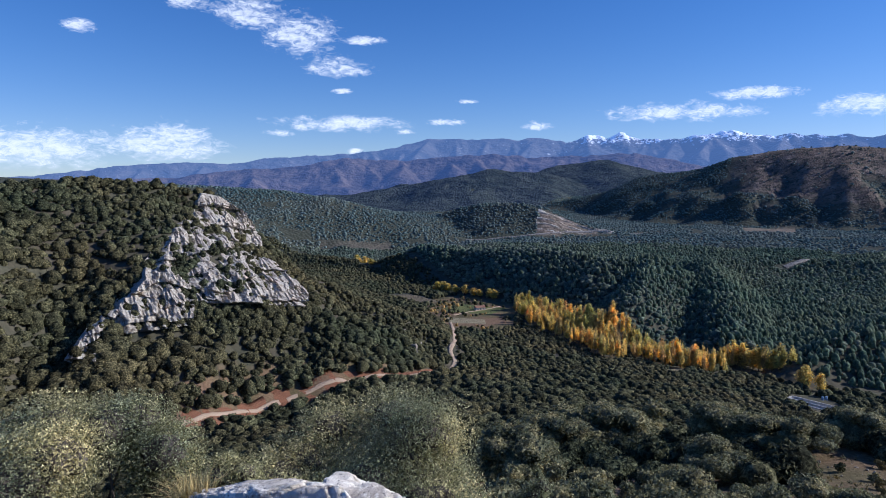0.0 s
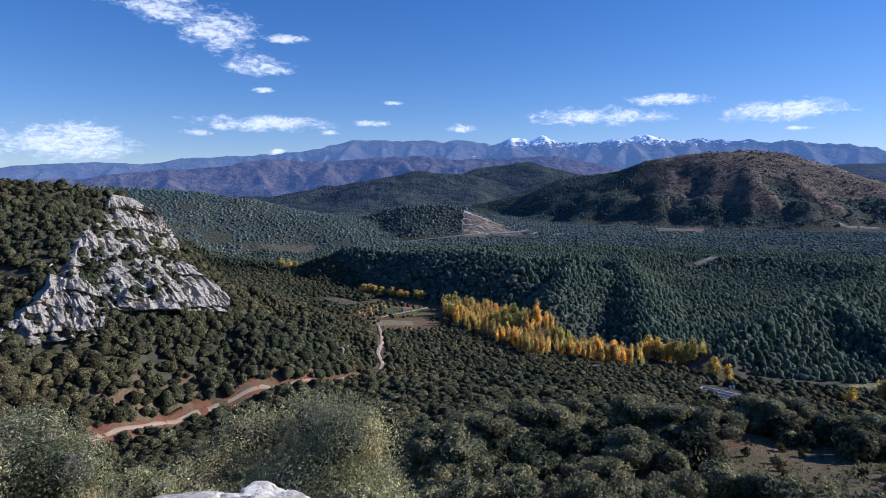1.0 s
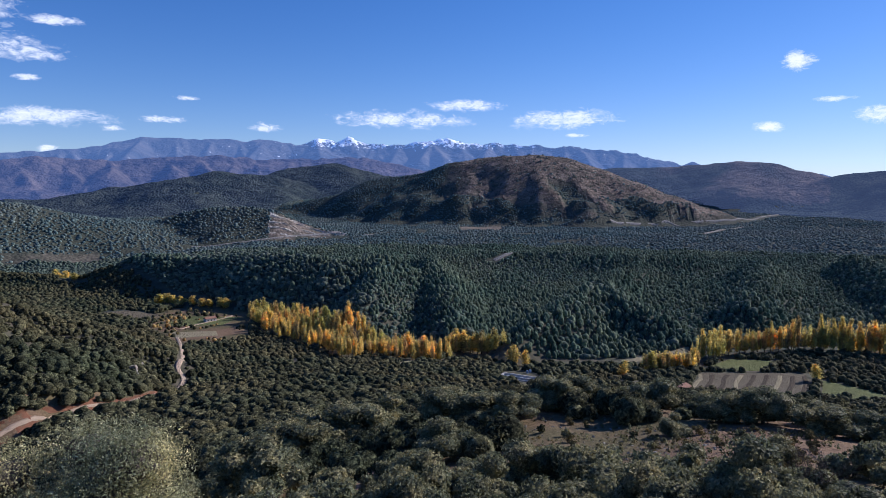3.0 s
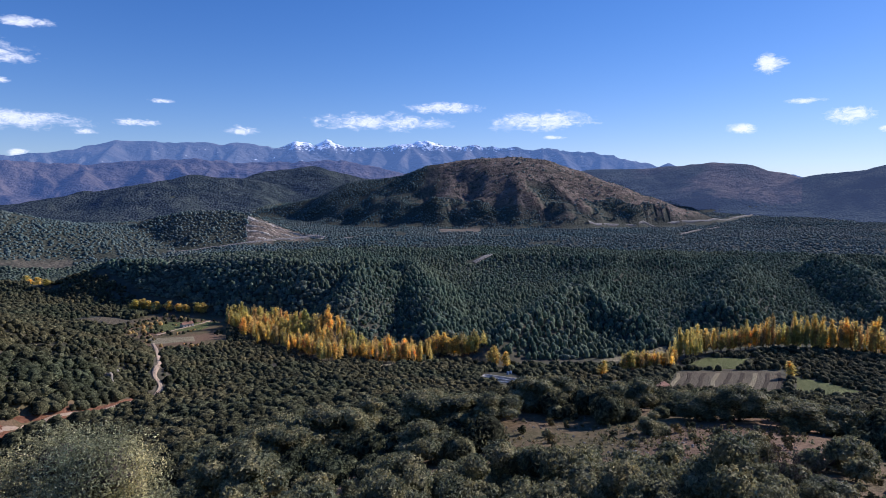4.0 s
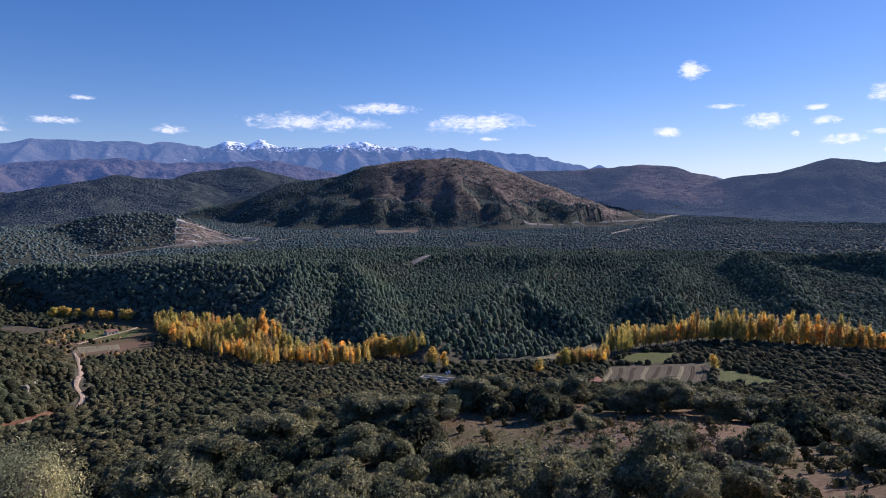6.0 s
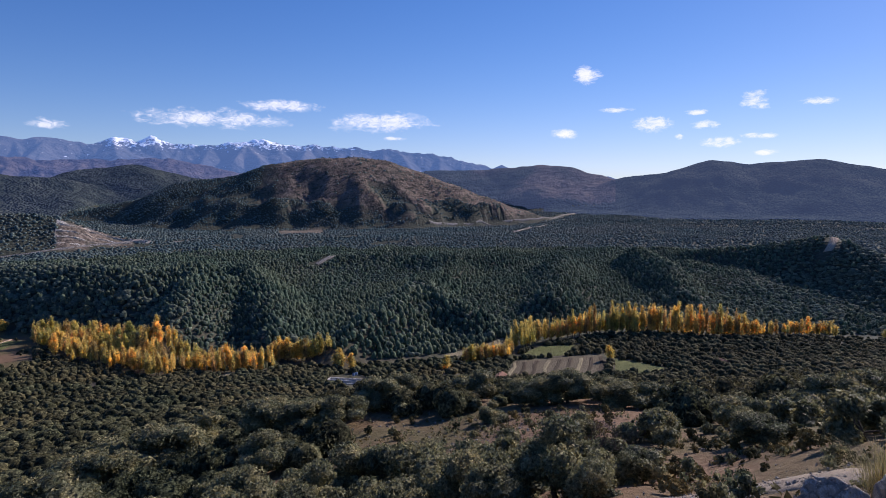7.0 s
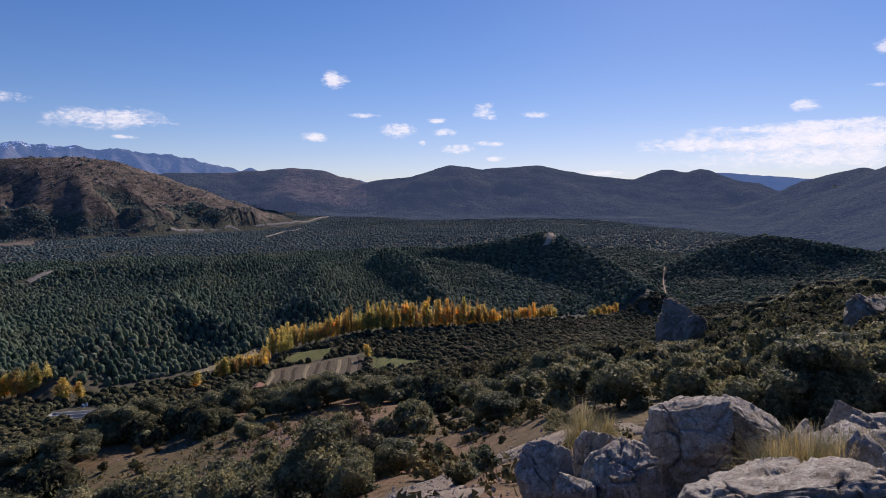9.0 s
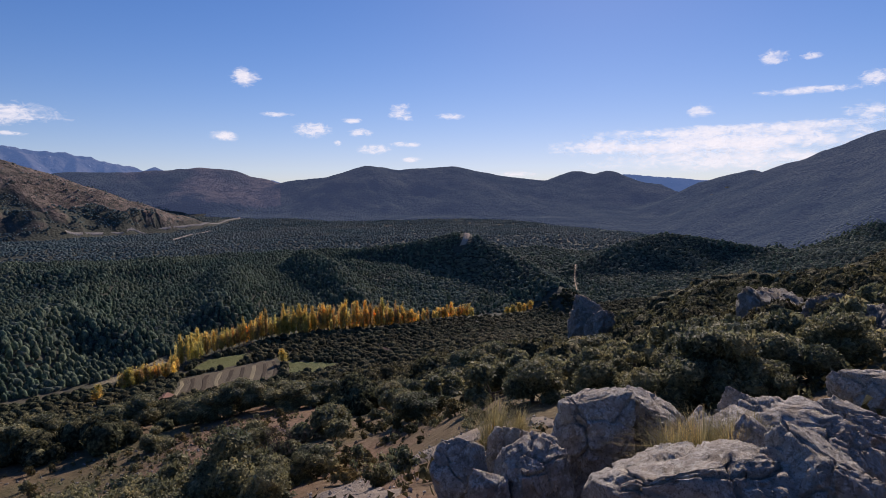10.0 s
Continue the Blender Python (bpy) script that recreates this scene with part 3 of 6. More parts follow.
def drape_patch(name, corners, lift, mat, label, category, cells=14):
    """A four-cornered field laid over the ground."""
    a, b, c, d = (np.array(q, float) for q in corners)
    u, v = np.meshgrid(np.linspace(0, 1, cells + 1), np.linspace(0, 1, cells + 1))
    u, v = u[..., None], v[..., None]
    q = ((a * (1 - u) + b * u) * (1 - v) + (d * (1 - u) + c * u) * v).reshape(-1, 2)
    edge = (np.minimum(np.minimum(u, 1 - u), np.minimum(v, 1 - v)).ravel() < 1e-6)
    q = q + 0.02 * np.linalg.norm(c - a) * np.stack([vnoise(q[:, 0] / 15, q[:, 1] / 15, 8), vnoise(q[:, 0] / 15, q[:, 1] / 15, 9)], 1)
    z = land(q[:, 0], q[:, 1]) + np.where(edge, -0.8, lift)
    i = (np.arange(cells) * (cells + 1))[:, None]
    j = np.arange(cells)[None]
    F = np.stack([i + j, i + j + 1, i + j + cells + 2, i + j + cells + 1], -1).reshape(-1, 4)
    me = mesh_from(name, np.column_stack([q, z]), F, mat)
    bm = bmesh.new()
    bm.from_mesh(me)
    bmesh.ops.recalc_face_normals(bm, faces=bm.faces)
    if sum(f.normal.z for f in bm.faces) < 0:
        bmesh.ops.reverse_faces(bm, faces=bm.faces)
    bm.to_mesh(me)
    bm.free()
    return tagged(new(name, me), label, category, kind="structure")


def near_line(x, y, line, reach):
    best = np.full(len(x), 1e9)
    for (x0, y0), (x1, y1) in zip(line[:-1], line[1:]):
        dx, dy = x1 - x0, y1 - y0
        t = np.clip(((x - x0) * dx + (y - y0) * dy) / (dx * dx + dy * dy + 1e-9), 0, 1)
        best = np.minimum(best, np.hypot(x - x0 - t * dx, y - y0 - t * dy))
    return best < reach


def inside(x, y, poly):
    hit = np.zeros(len(x), bool)
    for (x0, y0), (x1, y1) in zip(poly, poly[1:] + poly[:1]):
        cross = ((y0 > y) != (y1 > y)) & (x < (x1 - x0) * (y - y0) / (y1 - y0 + 1e-12) + x0)
        hit ^= cross
    return hit


# ---- plan: tracks, roads, fields (metres east and north of the lookout) ----
TRACK = ((-97.7, 199.0), (-93.3, 205.2), (-88.1, 213.8), (-82.3, 222.8), (-69.6, 244.6), (-53.5, 256.0), (-40.7, 266.2), (-24.2, 276.5), (-12.0, 291.0), (-1.2, 311.7), (3.6, 327.5), (6.2, 332.8), (6.9, 339.2), (3.8, 345.7), (5.2, 352.6), (7.5, 431.1), (6.0, 544.5))
TRACK_UPPER = ((0.5, 311.7), (4.4, 328.3), (7.1, 333.4), (6.8, 337.9), (4.5, 343.4), (3.1, 348.7), (5.4, 352.0), (7.7, 396.0), (8.4, 523.3), (6.6, 554.6))
BEND_ROAD = ((428.0, 779.0), (446.3, 785.1), (466.0, 793.0), (488.0, 814.0))
HIGHWAY = ((37.1, 1248.4), (96.0, 1255.4), (186.5, 1255.1), (268.7, 1275.0), (340.8, 1290.5), (462.2, 1346.9))
MOTORWAY = ((1072.6, 1324.1), (1203.3, 1315.7), (1360, 1290), (1510.1, 1276.0), (1695.7, 1347.6), (1842.8, 1399.5))
SLIP_ROAD = ((1090.0, 1020.0), (1260.1, 1097.5), (1400.0, 1170.0))
CLEAR_TRACK = ((847.6, 271.4), (861.5, 267.2), (887.3, 275.1))
VALE_TRACK = ((768.0, 96.2), (839.9, 109.2), (874.4, 113.3), (921.4, 118.3))
QUARRY = ((208.5, 1349.0), (228.8, 1347.7), (272.6, 1318.1), (343.0, 1281.9), (266.7, 1266.2), (189.7, 1265.9))
TERRACE = ((717.2, 1491.5), (844.8, 1487.9), (752.0, 1310.6), (645.3, 1341.9))
SCAR = ((-229.9, 1157.3), (-101.3, 1197.8), (-87.8, 1123.4), (-227.0, 1139.2))
FIELDS = {
    "meadow": (((-6.0, 612.0), (10.0, 660.0), (70.0, 632.0), (48.0, 590.0)), FIELD_GREEN, "pale green meadow beside the poplars"),
    "fallow": (((-69.2, 697.4), (-38.9, 714.1), (1.9, 666.0), (-26.7, 650.3)), FIELD_BROWN, "dull brown fallow field on the valley floor"),
    "pasture": (((1.0, 582.2), (40.5, 570.3), (40.8, 545.9), (2.8, 549.0)), FIELD_PALE, "dry pale pasture beside the farm track"),
    "clearing": (((133.6, 380.2), (158.7, 405.6), (157.3, 386.2), (135.1, 365.2)), FIELD_PALE, "small bare clearing by the poplar row"),
    "river_meadow": (((302.8, 358.3), (382.4, 362.9), (361.1, 345.3), (300.7, 349.3)), FIELD_PALE, "dry riverside meadow strip"),
    "upper_field": (((335.8, 313.0), (379.8, 327.0), (410.4, 306.8), (371.8, 290.8)), FIELD_GREEN, "terraced green-brown field with low banks"),
    "ploughed_field": (((273.1, 264.8), (330.8, 308.3), (404.1, 275.3), (336.0, 231.7)), FIELD_BROWN, "ploughed brown field in narrow strips"),
    "green_field": (((344.6, 233.3), (392.1, 264.5), (395.3, 227.6), (394.4, 205.0)), FIELD_GREEN, "green field edge below the oak slope"),
}
BARE = ((34.1, 64.0), (51.3, 79.6), (59.9, 76.2), (64.6, 59.0), (76.1, 50.5), (63.3, 37.1), (46.3, 30.2), (45.4, 37.9), (45.1, 52.3), (36.3, 53.0), (31.9, 53.8))
VALLEY_OPEN = ((-15.3, 668.4), (7.6, 706.7), (77.7, 643.1), (65.5, 547.3), (37.1, 500.3), (0.6, 532.5), (-18.7, 605.6))
YARD = ((186.1, 329.9), (205.2, 357.5), (222.3, 348.9), (219.5, 324.4), (170.9, 273.7))

# ---- the sheet of ground ----
az = np.concatenate([np.arange(-116, 48, 0.36), np.arange(48, 244, 4.0)])
ring = np.concatenate([[0.0], np.geomspace(1.2, 2500, 370)])
A2, D2 = np.meshgrid(az, ring)
X2, Y2 = polar(A2, D2)
Z2 = land(X2, Y2).reshape(X2.shape)
rows_n, cols_n = X2.shape
Z2[1:] += (0.10 * fbm(X2[1:].ravel() / 1.4, Y2[1:].ravel() / 1.4, 21, 3).reshape(X2[1:].shape)) * np.clip((60 - D2[1:]) / 40, 0, 1)
P2 = np.stack([X2, Y2, Z2], -1)


def cover_weights(p):
    x, y, z = p[:, 0], p[:, 1], p[:, 2]
    d = np.hypot(x, y)
    a = -np.degrees(np.arctan2(x, y))
    wood = np.maximum(np.clip((d - 420) / 120, 0, 1), 0.75 * np.clip((d - 140) / 60, 0, 1) * ~near_line(x, y, TRACK[:9], 14))
    top = crest_height(x, y, *CRESTS["brown_hill"], 50)
    bare = np.clip((z - top + 14) / 12, 0, 1) * (z - top < 25) * (d > 1500) * np.clip((-24.5 - a + 3 * fbm(x / 90, y / 90, 31)) / 3, 0, 1)
    bare = bare * np.clip((z + np.where(a < -35, 88, 62) + 26 * fbm(x / 120, y / 120, 33)) / 30, 0, 1)
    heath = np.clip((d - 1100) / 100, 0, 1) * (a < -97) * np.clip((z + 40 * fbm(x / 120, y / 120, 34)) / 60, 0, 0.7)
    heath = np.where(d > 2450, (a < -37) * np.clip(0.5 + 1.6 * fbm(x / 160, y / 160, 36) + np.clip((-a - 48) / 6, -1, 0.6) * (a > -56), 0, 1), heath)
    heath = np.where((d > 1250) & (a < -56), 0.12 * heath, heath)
    stone = 0 * x
    wood = np.where(inside(x, y, list(VALLEY_OPEN)), 0.0, wood)
    stone = np.where(inside(x, y, list(QUARRY)), 1.0, np.where(inside(x, y, list(SCAR)), 0.35, stone))
    stone = np.where(inside(x, y, list(TERRACE)), 0.7, stone)
    snow = np.clip((z - 244) / 115, 0, 1) * np.clip((-9 - a) / 4, 0, 1) * np.clip((a + 37) / 5, 0, 1)
    stone = np.where(d > 3925, snow, stone)
    return np.stack([wood, np.maximum(bare, heath), stone, np.ones_like(x)], -1)


def sheet(name, p, columns, closed, mat):
    rows = len(p)
    p = p.reshape(-1, 3)
    i = (np.arange(rows - 1) * columns)[:, None]
    j = np.arange(columns if closed else columns - 1)[None]
    jn = (j + 1) % columns
    F = np.stack([i + j, i + columns + j, i + columns + jn, i + jn], -1).reshape(-1, 4)
    me = mesh_from(name, p, F, mat)
    at = me.attributes.new("cover", "FLOAT_COLOR", "POINT")
    at.data.foreach_set("color", cover_weights(p).astype(np.float32).ravel())
    return tagged(new(name, me), kind="structure")


tagged(sheet("ground", P2, cols_n, True, GROUND), "wooded hills and valley of stony brown ground", "ground")
def country_edge(a):
    """How far the near country reaches, by bearing; past it stand the hills of the distance."""
    # Nearer at the flank, so the hill sheet's haze glow covers that slope.
    return np.interp(a, (-180, -98, -76, -60, -50, -46, -12, -8, 60, 70), (1100, 1100, 2080, 2080, 2330, 2480, 2480, 2120, 2120, 2480))


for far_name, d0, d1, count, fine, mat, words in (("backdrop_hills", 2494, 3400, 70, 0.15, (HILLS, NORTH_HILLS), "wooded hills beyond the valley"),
                                                  ("backdrop_range", 3398, 3930, 30, 0.16, RANGE, "brown-violet mountain range, blue haze put in as glow"),
                                                  ("backdrop_sierra", 3928, 4860, 50, 0.13, SIERRA_ROCK, "snow-capped mountains, blue haze put in as glow")):
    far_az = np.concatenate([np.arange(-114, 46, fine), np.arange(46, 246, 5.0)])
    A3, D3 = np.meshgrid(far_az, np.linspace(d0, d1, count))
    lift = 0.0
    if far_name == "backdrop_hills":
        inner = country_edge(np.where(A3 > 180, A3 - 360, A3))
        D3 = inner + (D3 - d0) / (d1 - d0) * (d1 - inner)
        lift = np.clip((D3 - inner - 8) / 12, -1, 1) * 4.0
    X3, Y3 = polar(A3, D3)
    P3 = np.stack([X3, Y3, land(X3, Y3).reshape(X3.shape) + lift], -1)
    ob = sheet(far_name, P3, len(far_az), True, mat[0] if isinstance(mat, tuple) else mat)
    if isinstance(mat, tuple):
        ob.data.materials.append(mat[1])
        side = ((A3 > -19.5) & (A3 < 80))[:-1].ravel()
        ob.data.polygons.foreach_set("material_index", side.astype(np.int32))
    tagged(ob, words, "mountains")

drape("bank", TRACK[1:10], 8.5, 0.12, RED_EARTH, "red earth verge cut along the dirt track", "verge", 5, ragged=0.9)
drape("track_upper", TRACK_UPPER, 2.4, 0.35, TRACK_EARTH, "pale dirt track beyond the bend", "track", 3, ragged=0.35, ease=1.5)
drape("track", TRACK[:11], 1.5, 0.35, TRACK_EARTH, "pale dusty dirt track winding round a wooded spur", "track", 4, ragged=0.35, ease=3.0)
drape("road_bend", BEND_ROAD, 5.5, 1.0, ASPHALT, "pale bend of a country road among pines", "road", 12)
drape("road_highway", HIGHWAY, 5, 1.2, ASPHALT, "grey highway along the foot of the quarry hill", "road", 25)
drape("road_motorway", MOTORWAY, 6.5, 2.0, ASPHALT, "pale motorway below the bare hill", "road", 30)
drape("road_slip", SLIP_ROAD, 2.4, 2.0, ASPHALT, "narrow slip road to the motorway", "road", 30)
drape("track_clearing", CLEAR_TRACK, 8, 0.9, TRACK_EARTH, "bare earth strip on a wooded mound", "track", 12, ragged=0.4)
drape("track_vale", VALE_TRACK, 0.9, 0.6, TRACK_EARTH, "pale track climbing a wooded side valley", "track", 14, ragged=0.3)
drape("path_meadow", ((9.0, 590.0), (24.0, 606.0), (44.0, 622.0), (60.0, 640.0)), 1.6, 0.6, TRACK_EARTH, "pale farm path across the meadow", "path", 4, ragged=0.3)
PLOUGH = [np.array(q) for q in FIELDS["ploughed_field"][0]]
for k in range(9):
    u0, u1 = (k + 0.12) / 9, (k + 0.62) / 9
    strip = [PLOUGH[1] * (1 - u0) + PLOUGH[2] * u0, PLOUGH[1] * (1 - u1) + PLOUGH[2] * u1, PLOUGH[0] * (1 - u1) + PLOUGH[3] * u1, PLOUGH[0] * (1 - u0) + PLOUGH[3] * u0]
    drape_patch("field_strip", strip, 0.45, PLOUGHED if k % 3 else FIELD_PALE, "narrow dark strip of ploughed earth" if k % 3 else "narrow pale strip of stubble", "field", 6)
for field_name, (corners, mat, words) in FIELDS.items():
    drape_patch("field_" + field_name, corners, 0.25, mat, words, "field")


def benches(name, top, bottom, mat, label, count=4, rise=6.5, out=(0.6, -0.8)):
    """A worked hillside cut into rough steps between two lines."""
    rows, cols = 46, 60
    s = np.linspace(0, 1, cols)
    a = np.stack([np.interp(s, np.linspace(0, 1, len(top)), [q[k] for q in top]) for k in (0, 1)], 1)
    b = np.stack([np.interp(s, np.linspace(0, 1, len(bottom)), [q[k] for q in bottom]) for k in (0, 1)], 1)
    t = np.linspace(0, 1, rows)[:, None, None]
    q = a[None] * (1 - t) + b[None] * t
    x, y = q[..., 0].ravel(), q[..., 1].ravel()
    f = t[..., 0] * count + 0.35 * fbm(x / 30, y / 30, 97, 3).reshape(rows, cols)
    step = (np.floor(f) + np.clip((f % 1.0) * 4, 0, 1)) - f
    rim = np.minimum(np.minimum(t[..., 0], 1 - t[..., 0]) * 8, np.minimum(s, 1 - s)[None] * 8)
    z = land(x, y).reshape(rows, cols) + np.where(rim <= 0, -1.5, np.clip(rim, 0, 1) * (1.4 - step * rise + 1.1 * fbm(x / 7, y / 7, 98, 3).reshape(rows, cols)))
    P = np.concatenate([q, z[..., None]], -1).reshape(-1, 3)
    i = (np.arange(rows - 1) * cols)[:, None]
    j = np.arange(cols - 1)[None]
    F = np.stack([i + j, i + cols + j, i + cols + j + 1, i + j + 1], -1).reshape(-1, 4)
    return tagged(new(name, mesh_from(name, P, F, mat, False)), label, "quarry", kind="structure")


benches("quarry", ((208.1, 1360.2), (232.8, 1348.0), (261.3, 1331.6), (316.7, 1299.0), (355.2, 1280.7)), ((187.1, 1282.4), (223.7, 1268.4), (258.2, 1257.8), (301.1, 1254.4), (338.0, 1261.5)), QUARRY_STONE, "stepped pale and reddish quarry face cut in the hill")


# ---- woods ----
def ico(level):
    bm = bmesh.new()
    bmesh.ops.create_icosphere(bm, subdivisions=level, radius=1.0)
    v = np.array([q.co for q in bm.verts])
    f = np.array([[q.index for q in t.verts] for t in bm.faces])
    bm.free()
    return v, f


def leafy_shapes(level, sprays, count, seed, cone=0.1, size=0.5, core=0.72, flat=1.0):
    """Crowns of a dark core and loose sprays of leaves, unit radius, base at z = 0."""
    rng = np.random.default_rng(seed)
    v0, f0 = ico(level)
    f0 = f0[v0[f0][:, :, 2].mean(1) > -0.35]
    keep = np.unique(f0)
    remap = np.full(len(v0), -1)
    remap[keep] = np.arange(len(keep))
    v0, f0 = v0[keep] * core, remap[f0]
    made = []
    for _ in range(count):
        d = rng.normal(size=(sprays, 3))
        d[:, 2] = np.abs(d[:, 2]) * 1.1 - 0.25
        d /= np.linalg.norm(d, axis=1)[:, None]
        lump = 0.86 + 0.2 * np.sin(3 * np.arctan2(d[:, 1], d[:, 0]) + rng.uniform(0, 6)) * np.cos(2.5 * d[:, 2] + rng.uniform(0, 6))
        p = d * (lump * rng.uniform(0.8, 1.08, sprays))[:, None]
        nrm = d + 0.55 * rng.normal(size=(sprays, 3))
        nrm /= np.linalg.norm(nrm, axis=1)[:, None]
        u = np.cross(nrm, rng.normal(size=(sprays, 3)))
        u /= np.linalg.norm(u, axis=1)[:, None]
        s = np.cross(nrm, u)
        h = size * rng.uniform(0.6, 1.25, (sprays, 1))
        u, s = u * np.array([1, 1, flat]), s * np.array([1, 1, flat])
        t = np.stack([p + u * h * .62, p - u * h * .35 + s * h * .5, p - u * h * .35 - s * h * .5], 1).reshape(-1, 3)
        v = np.concatenate([v0 * (1 + 0.1 * rng.normal(size=(len(v0), 1))), t])
        v[:, :2] *= 1 - cone * np.clip((v[:, 2:3] + 0.5) / 1.5, 0, 1)
        v[:, 2] += 0.5
        made.append((v, np.concatenate([f0, len(v0) + np.arange(sprays * 3).reshape(-1, 3)])))
    return made


def dome_shapes(rings, sides, sprays, count, seed, cone=0.1, size=0.35, rough=0.16, tuck=0.8):
    """Lumpy domed crowns with a few loose sprays, unit radius, base at z = 0."""
    rng = np.random.default_rng(seed)
    f = []
    for k in range(rings - 1):
        for j in range(sides):
            a, b = k * sides + j, k * sides + (j + 1) % sides
            f += [(a, b, a + sides), (b, b + sides, a + sides)]
    top = rings * sides
    f += [(top - sides + j, top - sides + (j + 1) % sides, top) for j in range(sides)]
    made = []
    for _ in range(count):
        v = []
        turn = rng.uniform(0, 6.28)
        for k in range(rings):
            t = k / rings
            r = (tuck + (1 - tuck) * min(1.0, 2.5 * t)) * math.cos(0.5 * math.pi * t ** 1.25)
            for j in range(sides):
                a = turn + 2 * math.pi * (j + 0.5 * (k % 2)) / sides
                q = r * (1 - cone * t) * (1 + rough * rng.normal())
                v.append((q * math.cos(a), q * math.sin(a), 1.35 * math.sin(0.5 * math.pi * t) * (1 + 0.5 * rough * rng.normal())))
        v.append((0.12 * rng.normal(), 0.12 * rng.normal(), 1.4 + 0.25 * cone))
        v = np.array(v)
        if sprays:
            d = rng.normal(size=(sprays, 3))
            d[:, 2] = np.abs(d[:, 2])
            d /= np.linalg.norm(d, axis=1)[:, None]
            lift = np.clip(d[:, 2:3], 0, 1)
            p = d * rng.uniform(0.86, 1.1, (sprays, 1)) * np.array([1, 1, 1.36])
            p[:, :2] *= 1 - cone * lift
            nrm = d + 0.45 * rng.normal(size=(sprays, 3))
            nrm /= np.linalg.norm(nrm, axis=1)[:, None]
            u = np.cross(nrm, rng.normal(size=(sprays, 3)))
            u /= np.linalg.norm(u, axis=1)[:, None]
            w = np.cross(nrm, u)
            h = size * rng.uniform(0.6, 1.25, (sprays, 1))
            v = np.concatenate([v, np.stack([p + u * h * .6, p - u * h * .4 + w * h * .5, p - u * h * .4 - w * h * .5], 1).reshape(-1, 3)])
        made.append((v, np.concatenate([np.array(f), top + 1 + np.arange(sprays * 3).reshape(-1, 3)]).astype(int)))
    return made


def plant(points, sizes, heights, shapes, rng):
    """Crowns at points, all alike in topology, as one pair of arrays."""
    n = len(points)
    base = np.stack([s[0] for s in shapes])[rng.integers(0, len(shapes), n)]
    a = rng.uniform(0, 2 * np.pi, n)
    ca, sa = np.cos(a)[:, None], np.sin(a)[:, None]
    x = (base[..., 0] * ca - base[..., 1] * sa) * sizes[:, None] + points[:, :1]
    y = (base[..., 0] * sa + base[..., 1] * ca) * sizes[:, None] + points[:, 1:2]
    z = base[..., 2] * heights[:, None] + points[:, 2:3]
    k = base.shape[1]
    f = (shapes[0][1][None] + (np.arange(n) * k)[:, None, None]).reshape(-1, 3)
    return np.stack([x, y, z], -1).reshape(-1, 3), f


def scatter(d0, d1, a0, a1, spacing, rng):
    """Loose scatter over a stretch of the plan between two bearings."""
    x0 = min(0, *(polar(a, d1)[0] for a in (a0, a1, -90)))
    x1 = max(0, *(polar(a, d1)[0] for a in (a0, a1, -90)))
    y0, y1 = min(polar(a0, d1)[1], polar(a1, d1)[1], 0), d1
    gx, gy = np.meshgrid(np.arange(x0, x1, spacing), np.arange(y0, y1, spacing))
    x = gx.ravel() + rng.uniform(-.48, .48, gx.size) * spacing
    y = gy.ravel() + rng.uniform(-.48, .48, gx.size) * spacing
    d, a = np.hypot(x, y), -np.degrees(np.arctan2(x, y))
    ok = (d > d0) & (d < d1) & (a > a0) & (a < a1)
    return x[ok], y[ok], d[ok], a[ok]


CLIFF_PLAN = ((-137.7, 350.0), (-357.0, 1140.9), (-106.9, 364.1), (-82.8, 318.5), (-66.5, 306.0), (-88.0, 269.4), (-103.9, 250.3), (-123.0, 233.6), (-127.1, 212.0), (-131.7, 215.4), (-131.5, 246.8), (-127.1, 263.5), (-129.6, 271.6))
# rows of poplars: line, count, height, width
POPLAR_ROWS = (
    (((73.4, 630.1), (93.6, 606.6), (115.4, 558.6), (137.2, 480.9)), 60, 17, 3.2), (((72.1, 599.9), (99.1, 551.7), (121.8, 502.1), (126.0, 440.6)), 60, 16.5, 3.2),
    (((77.0, 563.7), (95.2, 506.0), (111.1, 458.7), (119.5, 415.4)), 46, 15, 3.0),
    (((143.5, 478.5), (154.3, 428.7), (175.1, 413.5), (198.1, 421.2)), 44, 14.5, 2.8), (((136.3, 440.4), (149.4, 403.7), (176.7, 391.8)), 30, 13, 2.6),
    (((198.9, 420.9), (212.9, 414.2), (226.2, 400.9)), 16, 16, 4.2), (((220.8, 379.8), (226.3, 364.0)), 7, 14, 4.4),
    (((-12.5, 730.5), (-0.1, 731.8), (14.2, 712.9)), 9, 11, 5.5), (((23.5, 702.3), (41.3, 681.5)), 7, 10, 5.2), (((48.7, 673.5), (59.8, 665.3)), 5, 9, 5.0),
    (((-147.7, 1040.3), (-113.7, 901.6), (-91.1, 881.1)), 9, 11, 6.0),
    (((299.6, 326.9), (321.7, 320.3), (342.8, 321.6)), 22, 12, 3.6), (((355.3, 329.7), (390.3, 334.8), (408.4, 331.2), (441.4, 325.3)), 30, 20, 3.0),
    (((445.5, 328.3), (486.5, 294.2), (517.7, 253.4), (537.2, 229.5)), 58, 24, 3.3), (((534.3, 233.6), (553.6, 214.8), (579.3, 198.1), (595.5, 177.6)), 24, 14, 3.0),
    (((610.5, 151.0), (625.8, 138.8), (642.5, 127.5)), 9, 10, 4.0), (((383.7, 260.0), (383.9, 259.6)), 1, 11, 4.5), (((269.8, 318.1), (270.2, 317.4)), 1, 9, 4.5),
)


